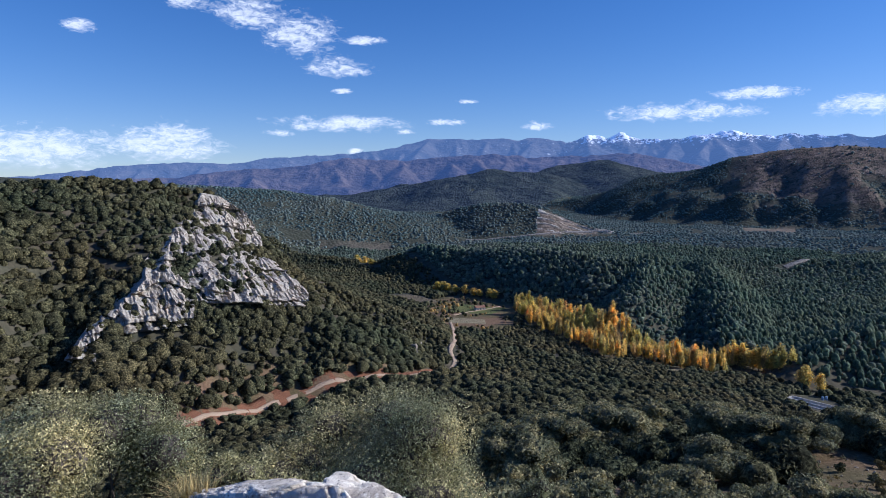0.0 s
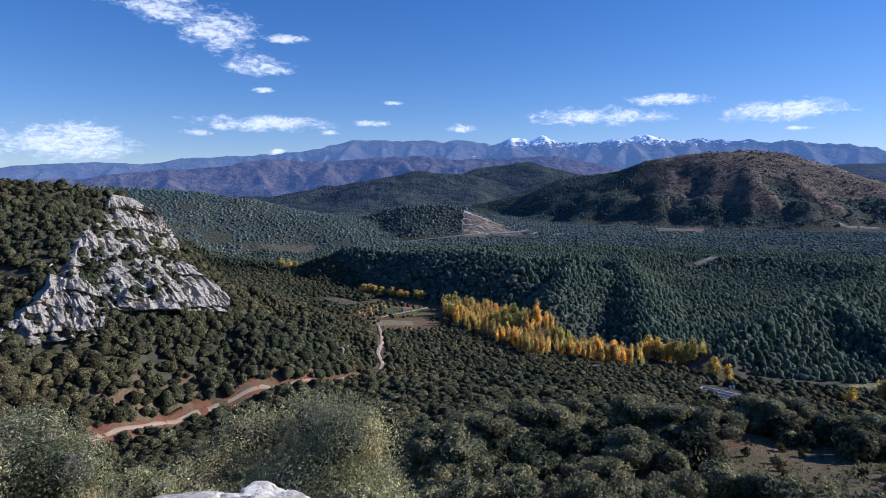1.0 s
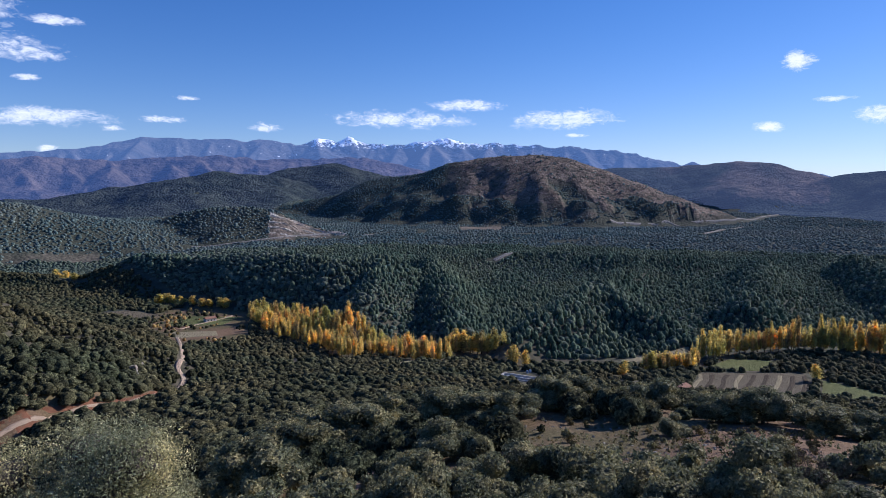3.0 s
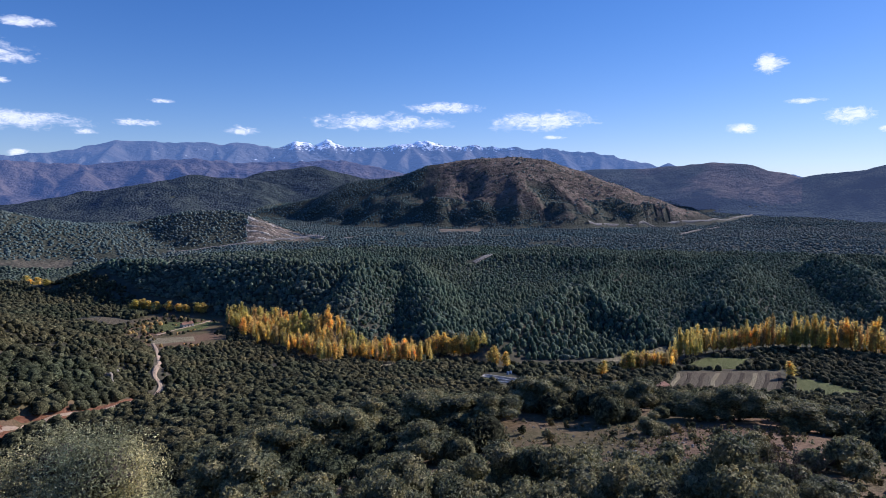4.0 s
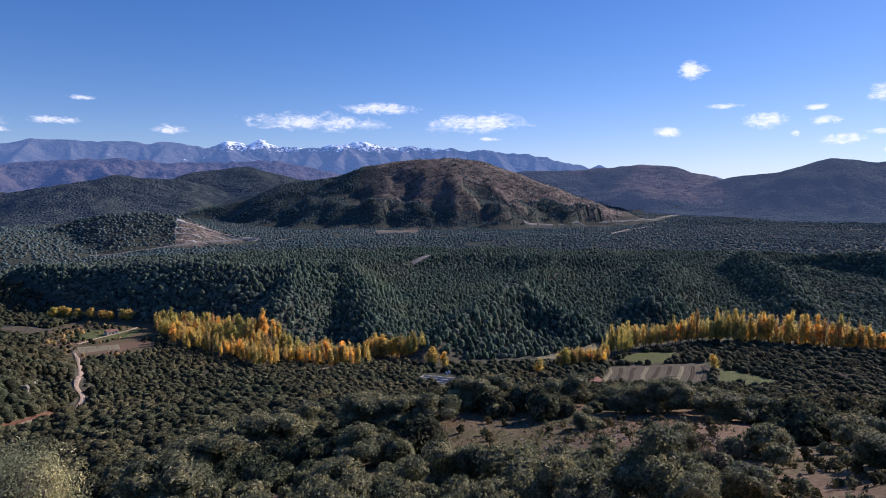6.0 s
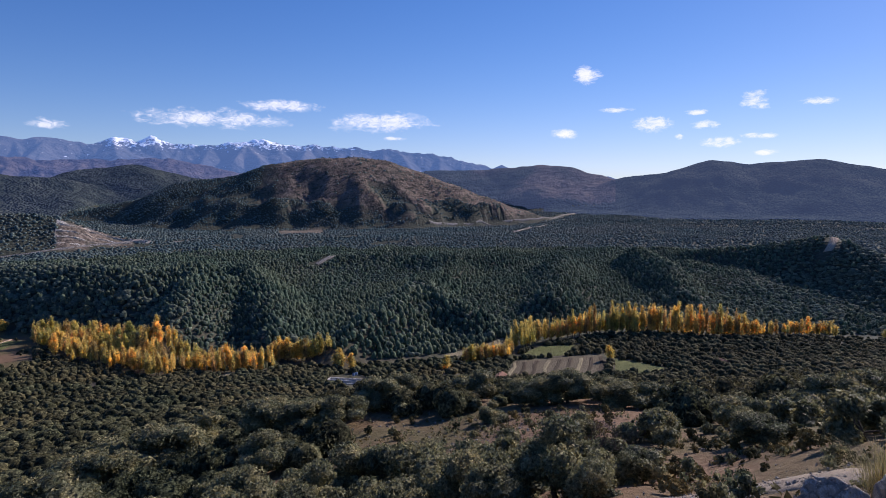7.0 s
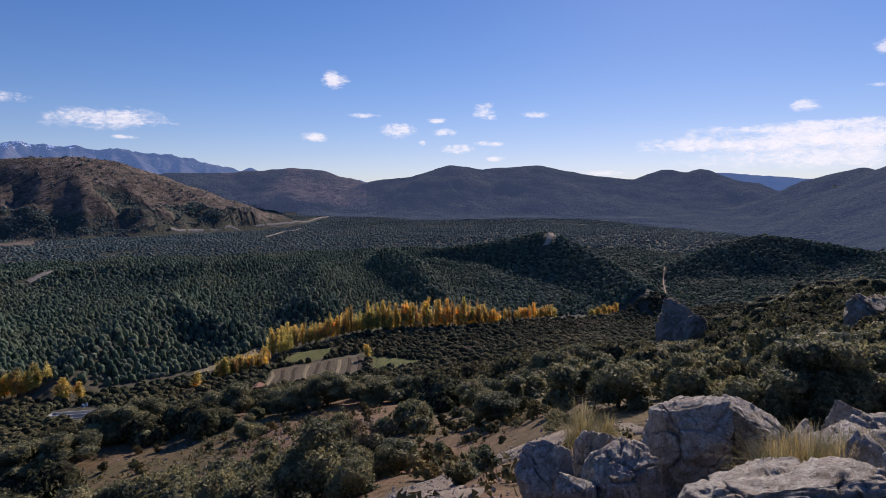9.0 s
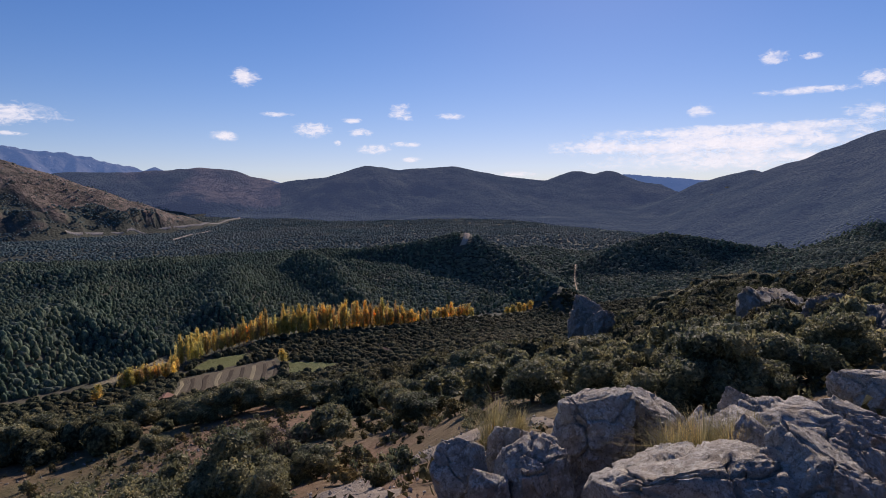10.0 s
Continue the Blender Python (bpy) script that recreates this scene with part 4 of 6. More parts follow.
def open_ground(x, y, grow=0.0):
    """Where no wood grows: tracks, roads, fields, poplars, rock."""
    bare = near_line(x, y, TRACK, 2.3 + grow) | near_line(x, y, TRACK_UPPER, 3.0) | near_line(x, y, BEND_ROAD, 8) | near_line(x, y, HIGHWAY, 7 + grow)
    bare |= near_line(x, y, MOTORWAY, 22) | near_line(x, y, SLIP_ROAD, 11) | near_line(x, y, CLEAR_TRACK, 10) | near_line(x, y, VALE_TRACK, 3)
    for row in POPLAR_ROWS:
        bare |= near_line(x, y, row[0], 7.0)
    for zone in (QUARRY, SCAR, TERRACE, VALLEY_OPEN, YARD, BARE) + tuple(v[0] for v in FIELDS.values()):
        bare |= inside(x, y, list(zone))
    return bare


def gaps(x, y, size, amount, seed):
    return fbm(x / size, y / size, seed, 3) > amount


rng = np.random.default_rng(7)
rise = np.maximum.accumulate((Z2[1:] - EYE) / ring[1:, None], axis=0)


def in_sight(x, y, z, tall=7.0):
    """True where something that tall shows over the nearer ground from the lookout."""
    d, a = np.hypot(x, y), -np.degrees(np.arctan2(x, y))
    i = np.clip(np.searchsorted(ring, d) - 3, 0, len(rise) - 1)
    j = np.clip(np.round((a + 116) / 0.36).astype(int), 1, 453)
    lowest = np.minimum(np.minimum(rise[i, j - 1], rise[i, j + 1]), rise[i, j])
    return (z + tall - EYE) / d > lowest


# holm oaks over the near slopes, 130 to 470 m
x, y, d, a = scatter(128, 1150, -112, 44, 2.9, rng)
side = (d < river_distance(a) - 8) & (rng.random(len(x)) < 1.0 + 0.35 * vnoise(x / 11, y / 11, 42))
ok = side & ~open_ground(x, y, 0.5) & ((a > 0) | gaps(x, y, 20, -0.5, 41))
cliffy = inside(x, y, list(CLIFF_PLAN))
ok &= ~cliffy | (rng.random(len(x)) < 0.5)
bluff_side = (a > 6) & (d > 220) & (d < 440)
ok &= (d < 400) | bluff_side | (rng.random(len(x)) < 0.75)
reddish = near_line(x, y, TRACK[:9], 9) & (rng.random(len(x)) < 0.12)
ok &= ~reddish
ok &= in_sight(x, y, land(x, y), 5.0)
x, y, d, bluff_side = x[ok], y[ok], d[ok], bluff_side[ok]
size = (1.3 + 1.9 * rng.random(len(x)) ** 1.5) * (1 + 0.22 * vnoise(x / 60, y / 60, 6)) * np.where(bluff_side, rng.uniform(0.8, 1.2, len(x)), np.where(d > 400, 1.1, 1.0))
pts = np.stack([x, y, land(x, y) + 0.1], 1)
for name, d0, d1, grain, words in (("oak_wood", 0, 250, (3, 7, 42, 0.34), "dense holm oak wood on the slope below the lookout"), ("oak_wood", 250, 400, (3, 7, 18, 0.42), "dense holm oak wood on the valley side"),
                                   ("oak_wood", 400, 1200, (2, 7, 6, 0.48), "dark holm oak wood along the valley side")):
    sel = (d >= d0) & (d < d1) & ~bluff_side
    v, f = plant(pts[sel], size[sel], size[sel] * rng.uniform(0.75, 1.1, sel.sum()), dome_shapes(*grain[:3], 16, 3, 0.05, grain[3]), rng)
    tagged(new(name, mesh_from(name, v, f, OAK_FAR)), words, "woods", kind="stuff")

v, f = plant(pts[bluff_side], size[bluff_side], size[bluff_side] * rng.uniform(0.7, 1.05, bluff_side.sum()), dome_shapes(3, 8, 34, 24, 4, 0.05, 0.34, 0.2), rng)
tagged(new("oak_wood", mesh_from("oak_wood", v, f, OAK_FAR)), "round-crowned holm oaks over the rocky bluff", "woods", kind="stuff")

# mixed pine and oak woods beyond the river, to 1150 m
x, y, d, a = scatter(430, 1150, -108, 26, 4.3, rng)
ok = (d > river_distance(a) + 10) & ~open_ground(x, y, 2) & in_sight(x, y, land(x, y), 5.0)
x, y, d, a = x[ok], y[ok], d[ok], a[ok]
pine = (fbm(x / 110, y / 110, 51, 3) + 0.5 * rng.normal(size=len(x)) + np.clip((-18 - a) / 20, -0.6, 0.45) - np.clip((-62 - a) / 10, 0, 0.8)) > 0.0
pts = np.stack([x, y, land(x, y) + 0.1], 1)
size = (1.95 + 2.0 * rng.random(len(x)) ** 1.4) * (1 + 0.25 * vnoise(x / 45, y / 45, 52))
for name, sel, mat, cone, tall, words in (("oak_wood", ~pine, HAZY_OAK, 0.1, 0.62, "dark oak wood on the far hillside"), ("pine_wood", pine, HAZY_PINE, 0.36, 0.92, "dark green pine wood on the far hillside")):
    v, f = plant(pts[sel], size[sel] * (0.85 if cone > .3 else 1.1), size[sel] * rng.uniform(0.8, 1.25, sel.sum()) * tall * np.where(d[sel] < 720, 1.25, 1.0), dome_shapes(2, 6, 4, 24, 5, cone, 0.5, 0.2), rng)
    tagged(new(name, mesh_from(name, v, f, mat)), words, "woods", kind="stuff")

# hedges and yellowing bushes about the valley fields
x, y, d, a = scatter(480, 760, -8, 4, 6.5, rng)
ok = inside(x, y, list(VALLEY_OPEN)) & (fbm(x / 34, y / 22, 57, 3) > 0.1) & ~near_line(x, y, TRACK, 4)
x, y = x[ok], y[ok]
size = rng.uniform(0.9, 2.4, len(x))
turned = rng.random(len(x)) < 0.3
for sel, mat, words in ((~turned, OAK_FAR, "dark hedge oaks between the valley fields"), (turned, OCHRE_LEAF, "yellowing bushes between the valley fields")):
    v, f = plant(np.stack([x, y, land(x, y)], 1)[sel], size[sel], size[sel] * rng.uniform(0.7, 1.2, sel.sum()), dome_shapes(3, 7, 10, 12, 58, 0.1, 0.5), rng)
    tagged(new("hedge", mesh_from("hedge", v, f, mat)), words, "bushes", kind="stuff")

# distant woods to the foot of the hills
x, y, d, a = scatter(1140, 2490, -110, 26, 6.8, rng)
keep = d < country_edge(a) + 12
x, y, d, a = x[keep], y[keep], d[keep], a[keep]
top = crest_height(x, y, *CRESTS["brown_hill"], 50)
z = land(x, y)
bald = (z > top - 14) & (z < top + 25) & (a < -24.5 + 2 * fbm(x / 90, y / 90, 31)) & (d > 1500) & (z + 26 * fbm(x / 120, y / 120, 33) > np.where(a < -35, -80, -52)) & (rng.random(len(x)) < 0.93)
ok = ~open_ground(x, y, 4) & ~bald & (gaps(x, y, 90, -0.5, 61) | (a < -40)) & in_sight(x, y, z, 3.0)
x, y, z = x[ok], y[ok], z[ok]
a = a[ok]
size = 2.2 + 2.6 * rng.random(len(x)) ** 1.3
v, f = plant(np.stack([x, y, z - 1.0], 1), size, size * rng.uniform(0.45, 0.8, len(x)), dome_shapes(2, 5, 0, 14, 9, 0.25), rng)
tagged(new("distant_wood", mesh_from("distant_wood", v, f, HAZY_FAR_WOOD)), "dark woods stretching to the distant hills", "woods", kind="stuff")


# ---- trees and shrubs as single things ----
def tube(points, radii, sides=7):
    p = np.array(points, float)
    n = len(p)
    t = np.gradient(p, axis=0)
    t /= np.linalg.norm(t, axis=1)[:, None] + 1e-9
    ref = np.array([0.31, 0.95, 0.05])
    a = np.cross(t, ref)
    a /= np.linalg.norm(a, axis=1)[:, None] + 1e-9
    b = np.cross(t, a)
    th = np.linspace(0, 2 * np.pi, sides, endpoint=False)
    r = np.array(radii, float)[:, None, None]
    v = p[:, None] + r * (a[:, None] * np.cos(th)[None, :, None] + b[:, None] * np.sin(th)[None, :, None])
    i = (np.arange(n - 1) * sides)[:, None]
    j = np.arange(sides)[None]
    jn = (j + 1) % sides
    return v.reshape(-1, 3), np.stack([i + j, i + jn, i + sides + jn, i + sides + j], -1).reshape(-1, 4)


def leaf_cloud(lobes, count, size, rng, shell=(0.72, 1.06), long=1.5):
    """Small bent leaves or sprays round the lobes, each (centre, radii)."""
    c = np.array([q[0] for q in lobes], float)
    r = np.array([q[1] for q in lobes], float)
    w = r.prod(1) ** (2 / 3)
    k = rng.choice(len(lobes), count, p=w / w.sum())
    d = rng.normal(size=(count, 3))
    d[:, 2] += 0.25
    d /= np.linalg.norm(d, axis=1)[:, None]
    p = c[k] + d * r[k] * rng.uniform(*shell, (count, 1))
    nrm = d + 0.8 * rng.normal(size=(count, 3))
    nrm /= np.linalg.norm(nrm, axis=1)[:, None]
    u = np.cross(nrm, rng.normal(size=(count, 3)))
    u /= np.linalg.norm(u, axis=1)[:, None]
    s = np.cross(nrm, u)
    h = size * rng.uniform(0.55, 1.3, (count, 1))
    tri = np.stack([p + u * h * long * .6, p - u * h * long * .4 + s * h * .5, p - u * h * long * .4 - s * h * .5], 1)
    f = np.arange(count * 3).reshape(-1, 3)
    return tri.reshape(-1, 3), np.column_stack([f, f[:, 2]])


def cores(lobes, rng, scale=0.76, level=2):
    pieces = []
    for c, r in lobes:
        v, f = ico(level)
        v = v * (1 + 0.12 * rng.normal(size=(len(v), 1))) * np.array(r) * scale + np.array(c)
        pieces.append((v, np.column_stack([f, f[:, 2]])))
    return pieces


def mesh_mixed(name, pieces, mat, smooth=False):
    """Quads, where a quad whose last two corners agree is a triangle."""
    v, f = joined(pieces)
    me = bpy.data.meshes.new(name)
    tri = f[:, 2] == f[:, 3]
    if tri.all():
        return mesh_from(name, v, f[:, :3], mat, smooth)
    sizes = np.where(tri, 3, 4).astype(np.int32)
    flat = np.concatenate([f[:, :3], np.where(tri[:, None], -1, f[:, 3:])], 1).ravel()
    flat = flat[flat >= 0].astype(np.int32)
    me.vertices.add(len(v))
    me.vertices.foreach_set("co", v.astype(np.float32).ravel())
    me.loops.add(len(flat))
    me.loops.foreach_set("vertex_index", flat)
    me.polygons.add(len(sizes))
    me.polygons.foreach_set("loop_start", (np.cumsum(sizes) - sizes).astype(np.int32))
    me.polygons.foreach_set("loop_total", sizes)
    me.polygons.foreach_set("use_smooth", np.full(len(sizes), smooth))
    me.materials.append(mat)
    me.update(calc_edges=True)
    return me


def dome_lobes(rng, count, width, height, base, low=0.0):
    """Ellipsoid lobes heaped into an uneven dome."""
    lobes = []
    for k in range(count):
        a = rng.uniform(0, 2 * np.pi)
        rr = width * 0.5 * np.sqrt(rng.uniform(0, 1)) * 0.72
        top = np.sqrt(max(0.0, 1 - (rr / (width * 0.5)) ** 2))
        z = base + height * (low + (1 - low) * rng.uniform(0.12, 0.85) * top)
        r = width * rng.uniform(0.16, 0.25)
        lobes.append(((np.cos(a) * rr, np.sin(a) * rr, z), (r, r * rng.uniform(.85, 1.15), r * rng.uniform(0.7, 0.95))))
    return lobes


def limbs(rng, lobes, base, radius, lean=0.25):
    fork = np.array([rng.normal() * lean, rng.normal() * lean, base])
    pieces = [tube([(0, 0, -0.4), fork * 0.5, fork], [radius * 1.35, radius, radius * 0.85], 8)]
    for c, r in lobes:
        c = np.array(c)
        mid = fork * 0.5 + c * 0.5 + rng.normal(size=3) * 0.15
        pieces.append(tube([fork, mid, c], [radius * 0.55, radius * 0.34, radius * 0.12], 5))
    return pieces


def oak(seed, leaves, spray, count=12, width=5.0, height=4.4, base=0.35, mat=None, lod=2):
    rng = np.random.default_rng(seed)
    lobes = dome_lobes(rng, count, width, height - base, base)
    tree = thing("holm_oak", "evergreen holm oak with a dense grey-green crown", "tree", group="holm oaks")
    part("trunk", mesh_mixed("trunk", limbs(rng, lobes[:7], base + 0.6, 0.16), BARK, True), tree, "grey forked trunk")
    part("crown", mesh_mixed("crown", cores(lobes, rng, 0.8 if lod == 1 else 0.76, lod) + [leaf_cloud(lobes, leaves, spray, rng)], mat or OAK_LEAF), tree)
    return tree


def poplar(seed, mat, words, width=4.2, leaves=430):
    rng = np.random.default_rng(seed)
    lobes = []
    for k in range(9):
        f = (k + 0.5) / 9
        r = width * 0.5 * (0.45 + 0.75 * np.sin(np.pi * (0.18 + 0.75 * f))) * rng.uniform(0.7, 1.1)
        lobes.append(((rng.normal() * 0.35, rng.normal() * 0.35, 3.5 + 16.0 * f), (r * .8, r * .8, r * 1.5)))
    tree = thing("poplar", words, "tree", group="autumn poplars")
    part("trunk", mesh_mixed("trunk", [tube([(0, 0, -1), (0.1, 0, 8), (0, 0.1, 17)], [0.28, 0.2, 0.05], 6)], BARK, True), tree, "slender pale trunk")
    part("crown", mesh_mixed("crown", cores(lobes, rng, 0.62, 1) + [leaf_cloud(lobes, leaves * 2, 0.58, rng, (0.5, 1.3))], mat), tree)
    return tree


def put(master, x, y, scale, turn, sink=0.0, stretch=1.0):
    ob = copy_thing(master, pose(x, y, ground_at(x, y) - sink, 0, 0, turn))
    ob.scale = (scale, scale, scale * stretch)
    return ob


def retire(masters):
    for m in masters:
        for o in list(m.children_recursive) + [m]:
            bpy.data.objects.remove(o)


def bare_tree(seed, x, y, height):
    """A leafless tree: limbs that fork into ever finer twigs."""
    rng = np.random.default_rng(seed)
    ob = thing("bare_tree", "small leafless grey tree on the stony slope", "tree", pose(x, y, ground_at(x, y) - 0.1))
    fork = np.array([0.1, 0.05, height * 0.22])
    part("trunk", mesh_mixed("trunk", [tube([(0, 0, -0.3), fork * 0.5, fork], [0.13, 0.1, 0.085], 8)], BARK, True), ob, "short grey trunk")
    for k in range(7):
        a = k * 0.9 + rng.uniform(-0.3, 0.3)
        twigs = []

        def grow(p, way, length, radius, depth):
            q = p + way * length
            mid = (p + q) / 2 + rng.normal(size=3) * length * 0.08
            twigs.append(tube([p, mid, q], [radius, radius * 0.8, radius * 0.6], 4 if depth > 1 else 6))
            if depth < 4:
                for _ in range(3):
                    w = way + rng.normal(size=3) * 0.55
                    w[2] += 0.12
                    grow(q if rng.random() < 0.7 else mid, w / np.linalg.norm(w), length * rng.uniform(0.55, 0.8), radius * 0.55, depth + 1)

        lean = rng.uniform(0.35, 0.9)
        way = np.array([np.cos(a) * lean, np.sin(a) * lean, 1.0])
        grow(fork, way / np.linalg.norm(way), height * 0.3, 0.05, 0)
        part("limb", mesh_mixed("limb", twigs, BARK, True), ob)
    return ob


rng = np.random.default_rng(23)
HERO_OAKS = ((49.5, 80.8, 7.8), (45.9, 86.1, 8.5), (43.1, 90.7, 10.3), (40.4, 112.2, 14.0), (19.5, 108.9, 12.0), (31.2, 69.8, 8.0), (29.8, 104.9, 12.9), (65.6, 88.4, 7.4), (69.7, 83.8, 7.8), (70.9, 75.5, 7.9), (72.2, 63.7, 6.9), (75.3, 58.6, 7.3), (76.7, 51.9, 7.1), (78.6, 47.0, 7.0), (81.6, 43.8, 6.2), (55.8, 31.9, 4.3), (30.9, 19.3, 3.1), (48.1, 19.2, 4.0), (59.9, 58.8, 4.5), (51.5, 38.1, 3.7), (70.1, 30.7, 5.8), (58.5, 85.4, 7.9), (30.8, 40.0, 6.7), (32.5, 36.3, 6.9), (30.6, 29.4, 6.0), (26.4, 21.3, 5.1), (27.5, 43.6, 6.3), (25.2, 47.4, 4.9), (33.3, 29.9, 4.9), (25.4, 18.5, 3.4),)
RIGHT_OAKS = ((31.6, 2.4, 3.4), (33.3, 6.7, 3.9), (25.8, 0.1, 3.2), (25.8, -1.8, 3.6), (25.5, -3.3, 2.4), (52.3, 21.0, 4.1), (29.9, -5.6, 3.4), (35.1, -8.3, 3.7), (76.5, 7.7, 6.5), (50.9, 13.1, 5.0), (74.9, 23.8, 6.7), (36.9, -0.8, 3.1), (42.3, -4.3, 3.6),)
NEAR_GROVE = ((14.5, 38.5, 5.4), (17.5, 42.5, 5.6), (19.8, 36.5, 5.2), (22.3, 40.5, 6.0), (21.0, 32.0, 5.0), (24.2, 35.0, 6.0), (27.3, 33.2, 6.0), (18.2, 30.2, 4.6), (22.3, 27.0, 4.6), (13.2, 32.5, 4.4), (26.4, 27.2, 5.2), (23.2, 22.8, 4.0), (17.0, 25.0, 3.8))
LEFT_OAKS = ((8.6, 69.9, 9.9), (20.7, 102.2, 9.2), (2.6, 78.3, 7.1),)
heroes = [oak(100 + k, 7600, 0.155, 15 + k % 3, 5.0, 4.6 + 0.25 * (k % 3)) for k in range(5)]
placed = []
for k, (x, y, w) in enumerate(HERO_OAKS + NEAR_GROVE + RIGHT_OAKS + LEFT_OAKS):
    put(heroes[k % 5], x, y, w / 5.0 * 1.05, rng.uniform(0, 360), 0.2, rng.uniform(0.9, 1.1) * (0.72 if k < 22 else 1.02 if k < 43 else 0.85))
    placed.append((x, y, w))
light = [oak(200 + k, 900, 0.36, 9, 5.0, 4.0, lod=1) for k in range(6)]
placed = np.array(placed)
x, y, d, a = scatter(24, 72, -108, 40, 4.2, rng)
SCRUB_PLAN = ((26.8, 18.3), (44.3, 26.2), (65.1, 31.1), (49.7, 14.8), (29.0, 7.0), (26.6, 9.4), (20.7, 10.2))
GRAVEL_LINE = ((9.2, 7.4), (9.6, 6.7), (10.7, 6.7), (23.4, 13.1), (26.8, 13.2), (27.7, 11.8), (27.1, 9.5), (25.0, 6.5), (26.7, 3.9))
ok = ~open_ground(x, y) & ~inside(x, y, list(SCRUB_PLAN)) & ~near_line(x, y, GRAVEL_LINE, 5.0) & (d > 30) & ~((a < -30) & (a > -60) & (d > 44) & (rng.random(len(x)) < 0.55 + (d > 60)))
ok &= np.array([np.min(np.hypot(placed[:, 0] - p, placed[:, 1] - q) - placed[:, 2] * 0.45) > 1.6 for p, q in zip(x, y)])
for x1, y1, d1 in zip(x[ok], y[ok], d[ok]):
    put(light[rng.integers(6)], x1, y1, rng.uniform(0.5, 0.95), rng.uniform(0, 360), 0.2, rng.uniform(0.8, 1.15))
# more oaks on the slope, to where the closed wood begins
x, y, d, a = scatter(72, 132, -112, 44, 3.9, rng)
ok = ~open_ground(x, y) & ~((a < -30) & (a > -60) & (d < 92))
ok &= np.array([np.min(np.hypot(placed[:, 0] - p, placed[:, 1] - q) - placed[:, 2] * 0.45) > 1.2 for p, q in zip(x, y)])
x, y = x[ok], y[ok]
size = 1.5 + 1.8 * rng.random(len(x)) ** 1.5
v, f = plant(np.stack([x, y, land(x, y)], 1), size, size * rng.uniform(0.75, 1.1, len(x)), leafy_shapes(2, 480, 12, 17, 0.05, 0.17, 0.82), rng)
tagged(new("oak_wood", mesh_from("oak_wood", v, f, OAK_FAR)), "holm oaks along the edge of the slope", "woods", kind="stuff")

bare_tree(71, 36.3, 24.9, 4.2)

# autumn poplars along the river
gold = [poplar(300 + k, POPLAR_LEAF, "tall poplar with golden autumn leaves by the river", 4.4) for k in range(4)]
dull = [poplar(320 + k, OCHRE_LEAF, "half-bare poplar with ochre autumn leaves by the river", 3.8, 300) for k in range(2)]
stand = []
for line, count, height, width in POPLAR_ROWS:
    height *= 1.1
    p = np.array(line)
    s = np.concatenate([[0], np.cumsum(np.hypot(*np.diff(p, axis=0).T))])
    count = max(1, int(count * 0.68))
    for k in range(count):
        u = (k + rng.uniform(0.2, 0.8)) / count * s[-1]
        x1, y1 = (np.interp(u, s, p[:, i]) + rng.normal() * 1.6 for i in (0, 1))
        h = height * rng.uniform(0.62, 1.15) / 20.5
        tree = put((dull if rng.random() < 0.22 and count > 9 else gold)[rng.integers(2)], x1, y1, 1.0, rng.uniform(0, 360), 0.3)
        tree.scale = (width / 3.0 * rng.uniform(0.85, 1.25), width / 3.0 * rng.uniform(0.85, 1.25), h)
    for k in range(int(count * 2.4) if count > 9 else 0):
        u = rng.random() * s[-1]
        stand.append([np.interp(u, s, p[:, i]) + rng.normal() * 4.0 for i in (0, 1)] + [height * rng.uniform(0.6, 1.0), width])
stand = np.array(stand)
columns = leafy_shapes(1, 130, 10, 77, 0.3, 0.5, 0.5, 0.2)
pick = rng.random(len(stand)) < 0.3
for sel, mat, words in ((~pick, POPLAR_LEAF, "close stand of golden poplars along the river"), (pick, OCHRE_LEAF, "thin ochre poplars along the river")):
    q = stand[sel]
    v, f = plant(np.column_stack([q[:, :2], land(q[:, 0], q[:, 1]) + 1.0]), q[:, 3] * rng.uniform(0.5, 0.75, len(q)), q[:, 2] / 1.5, columns, rng)
    tagged(new("poplar_stand", mesh_from("poplar_stand", v, f, mat, False)), words, "trees", kind="stuff")
retire(heroes + light + gold + dull)


# ---- the bluff ----
UPPER_FACE = (((-139.7, 362.0, -1.4), (-138.7, 348.7, -12.6), (-130.0, 302.9, -22.5), (-126.3, 280.1, -31.0), (-126.3, 269.4, -36.4), (-117.8, 265.3, -42.2), (-106.4, 263.4, -49.8)),
              ((-134.4, 364.0, -3.3), (-119.3, 369.2, -14.4), (-111.0, 371.8, -27.1), (-105.5, 354.8, -36.4), (-84.0, 318.5, -43.4), (-72.3, 312.3, -52.1), (-65.5, 294.8, -58.7)))
LOWER_FACE = (((-130.6, 271.6, -33.2), (-129.0, 262.6, -39.8), (-131.5, 246.8, -47.7), (-132.0, 225.0, -54.9), (-131.4, 213.2, -60.0)), ((-120.1, 274.0, -37.1), (-109.4, 267.1, -46.0), (-105.2, 253.9, -56.0), (-123.9, 236.7, -56.1), (-126.2, 214.7, -62.9)))


def spline(points, n):
    p = np.array(points, float)
    u = np.linspace(0, len(p) - 1, n)
    return np.stack([np.interp(u, np.arange(len(p)), p[:, k]) for k in range(3)], 1)


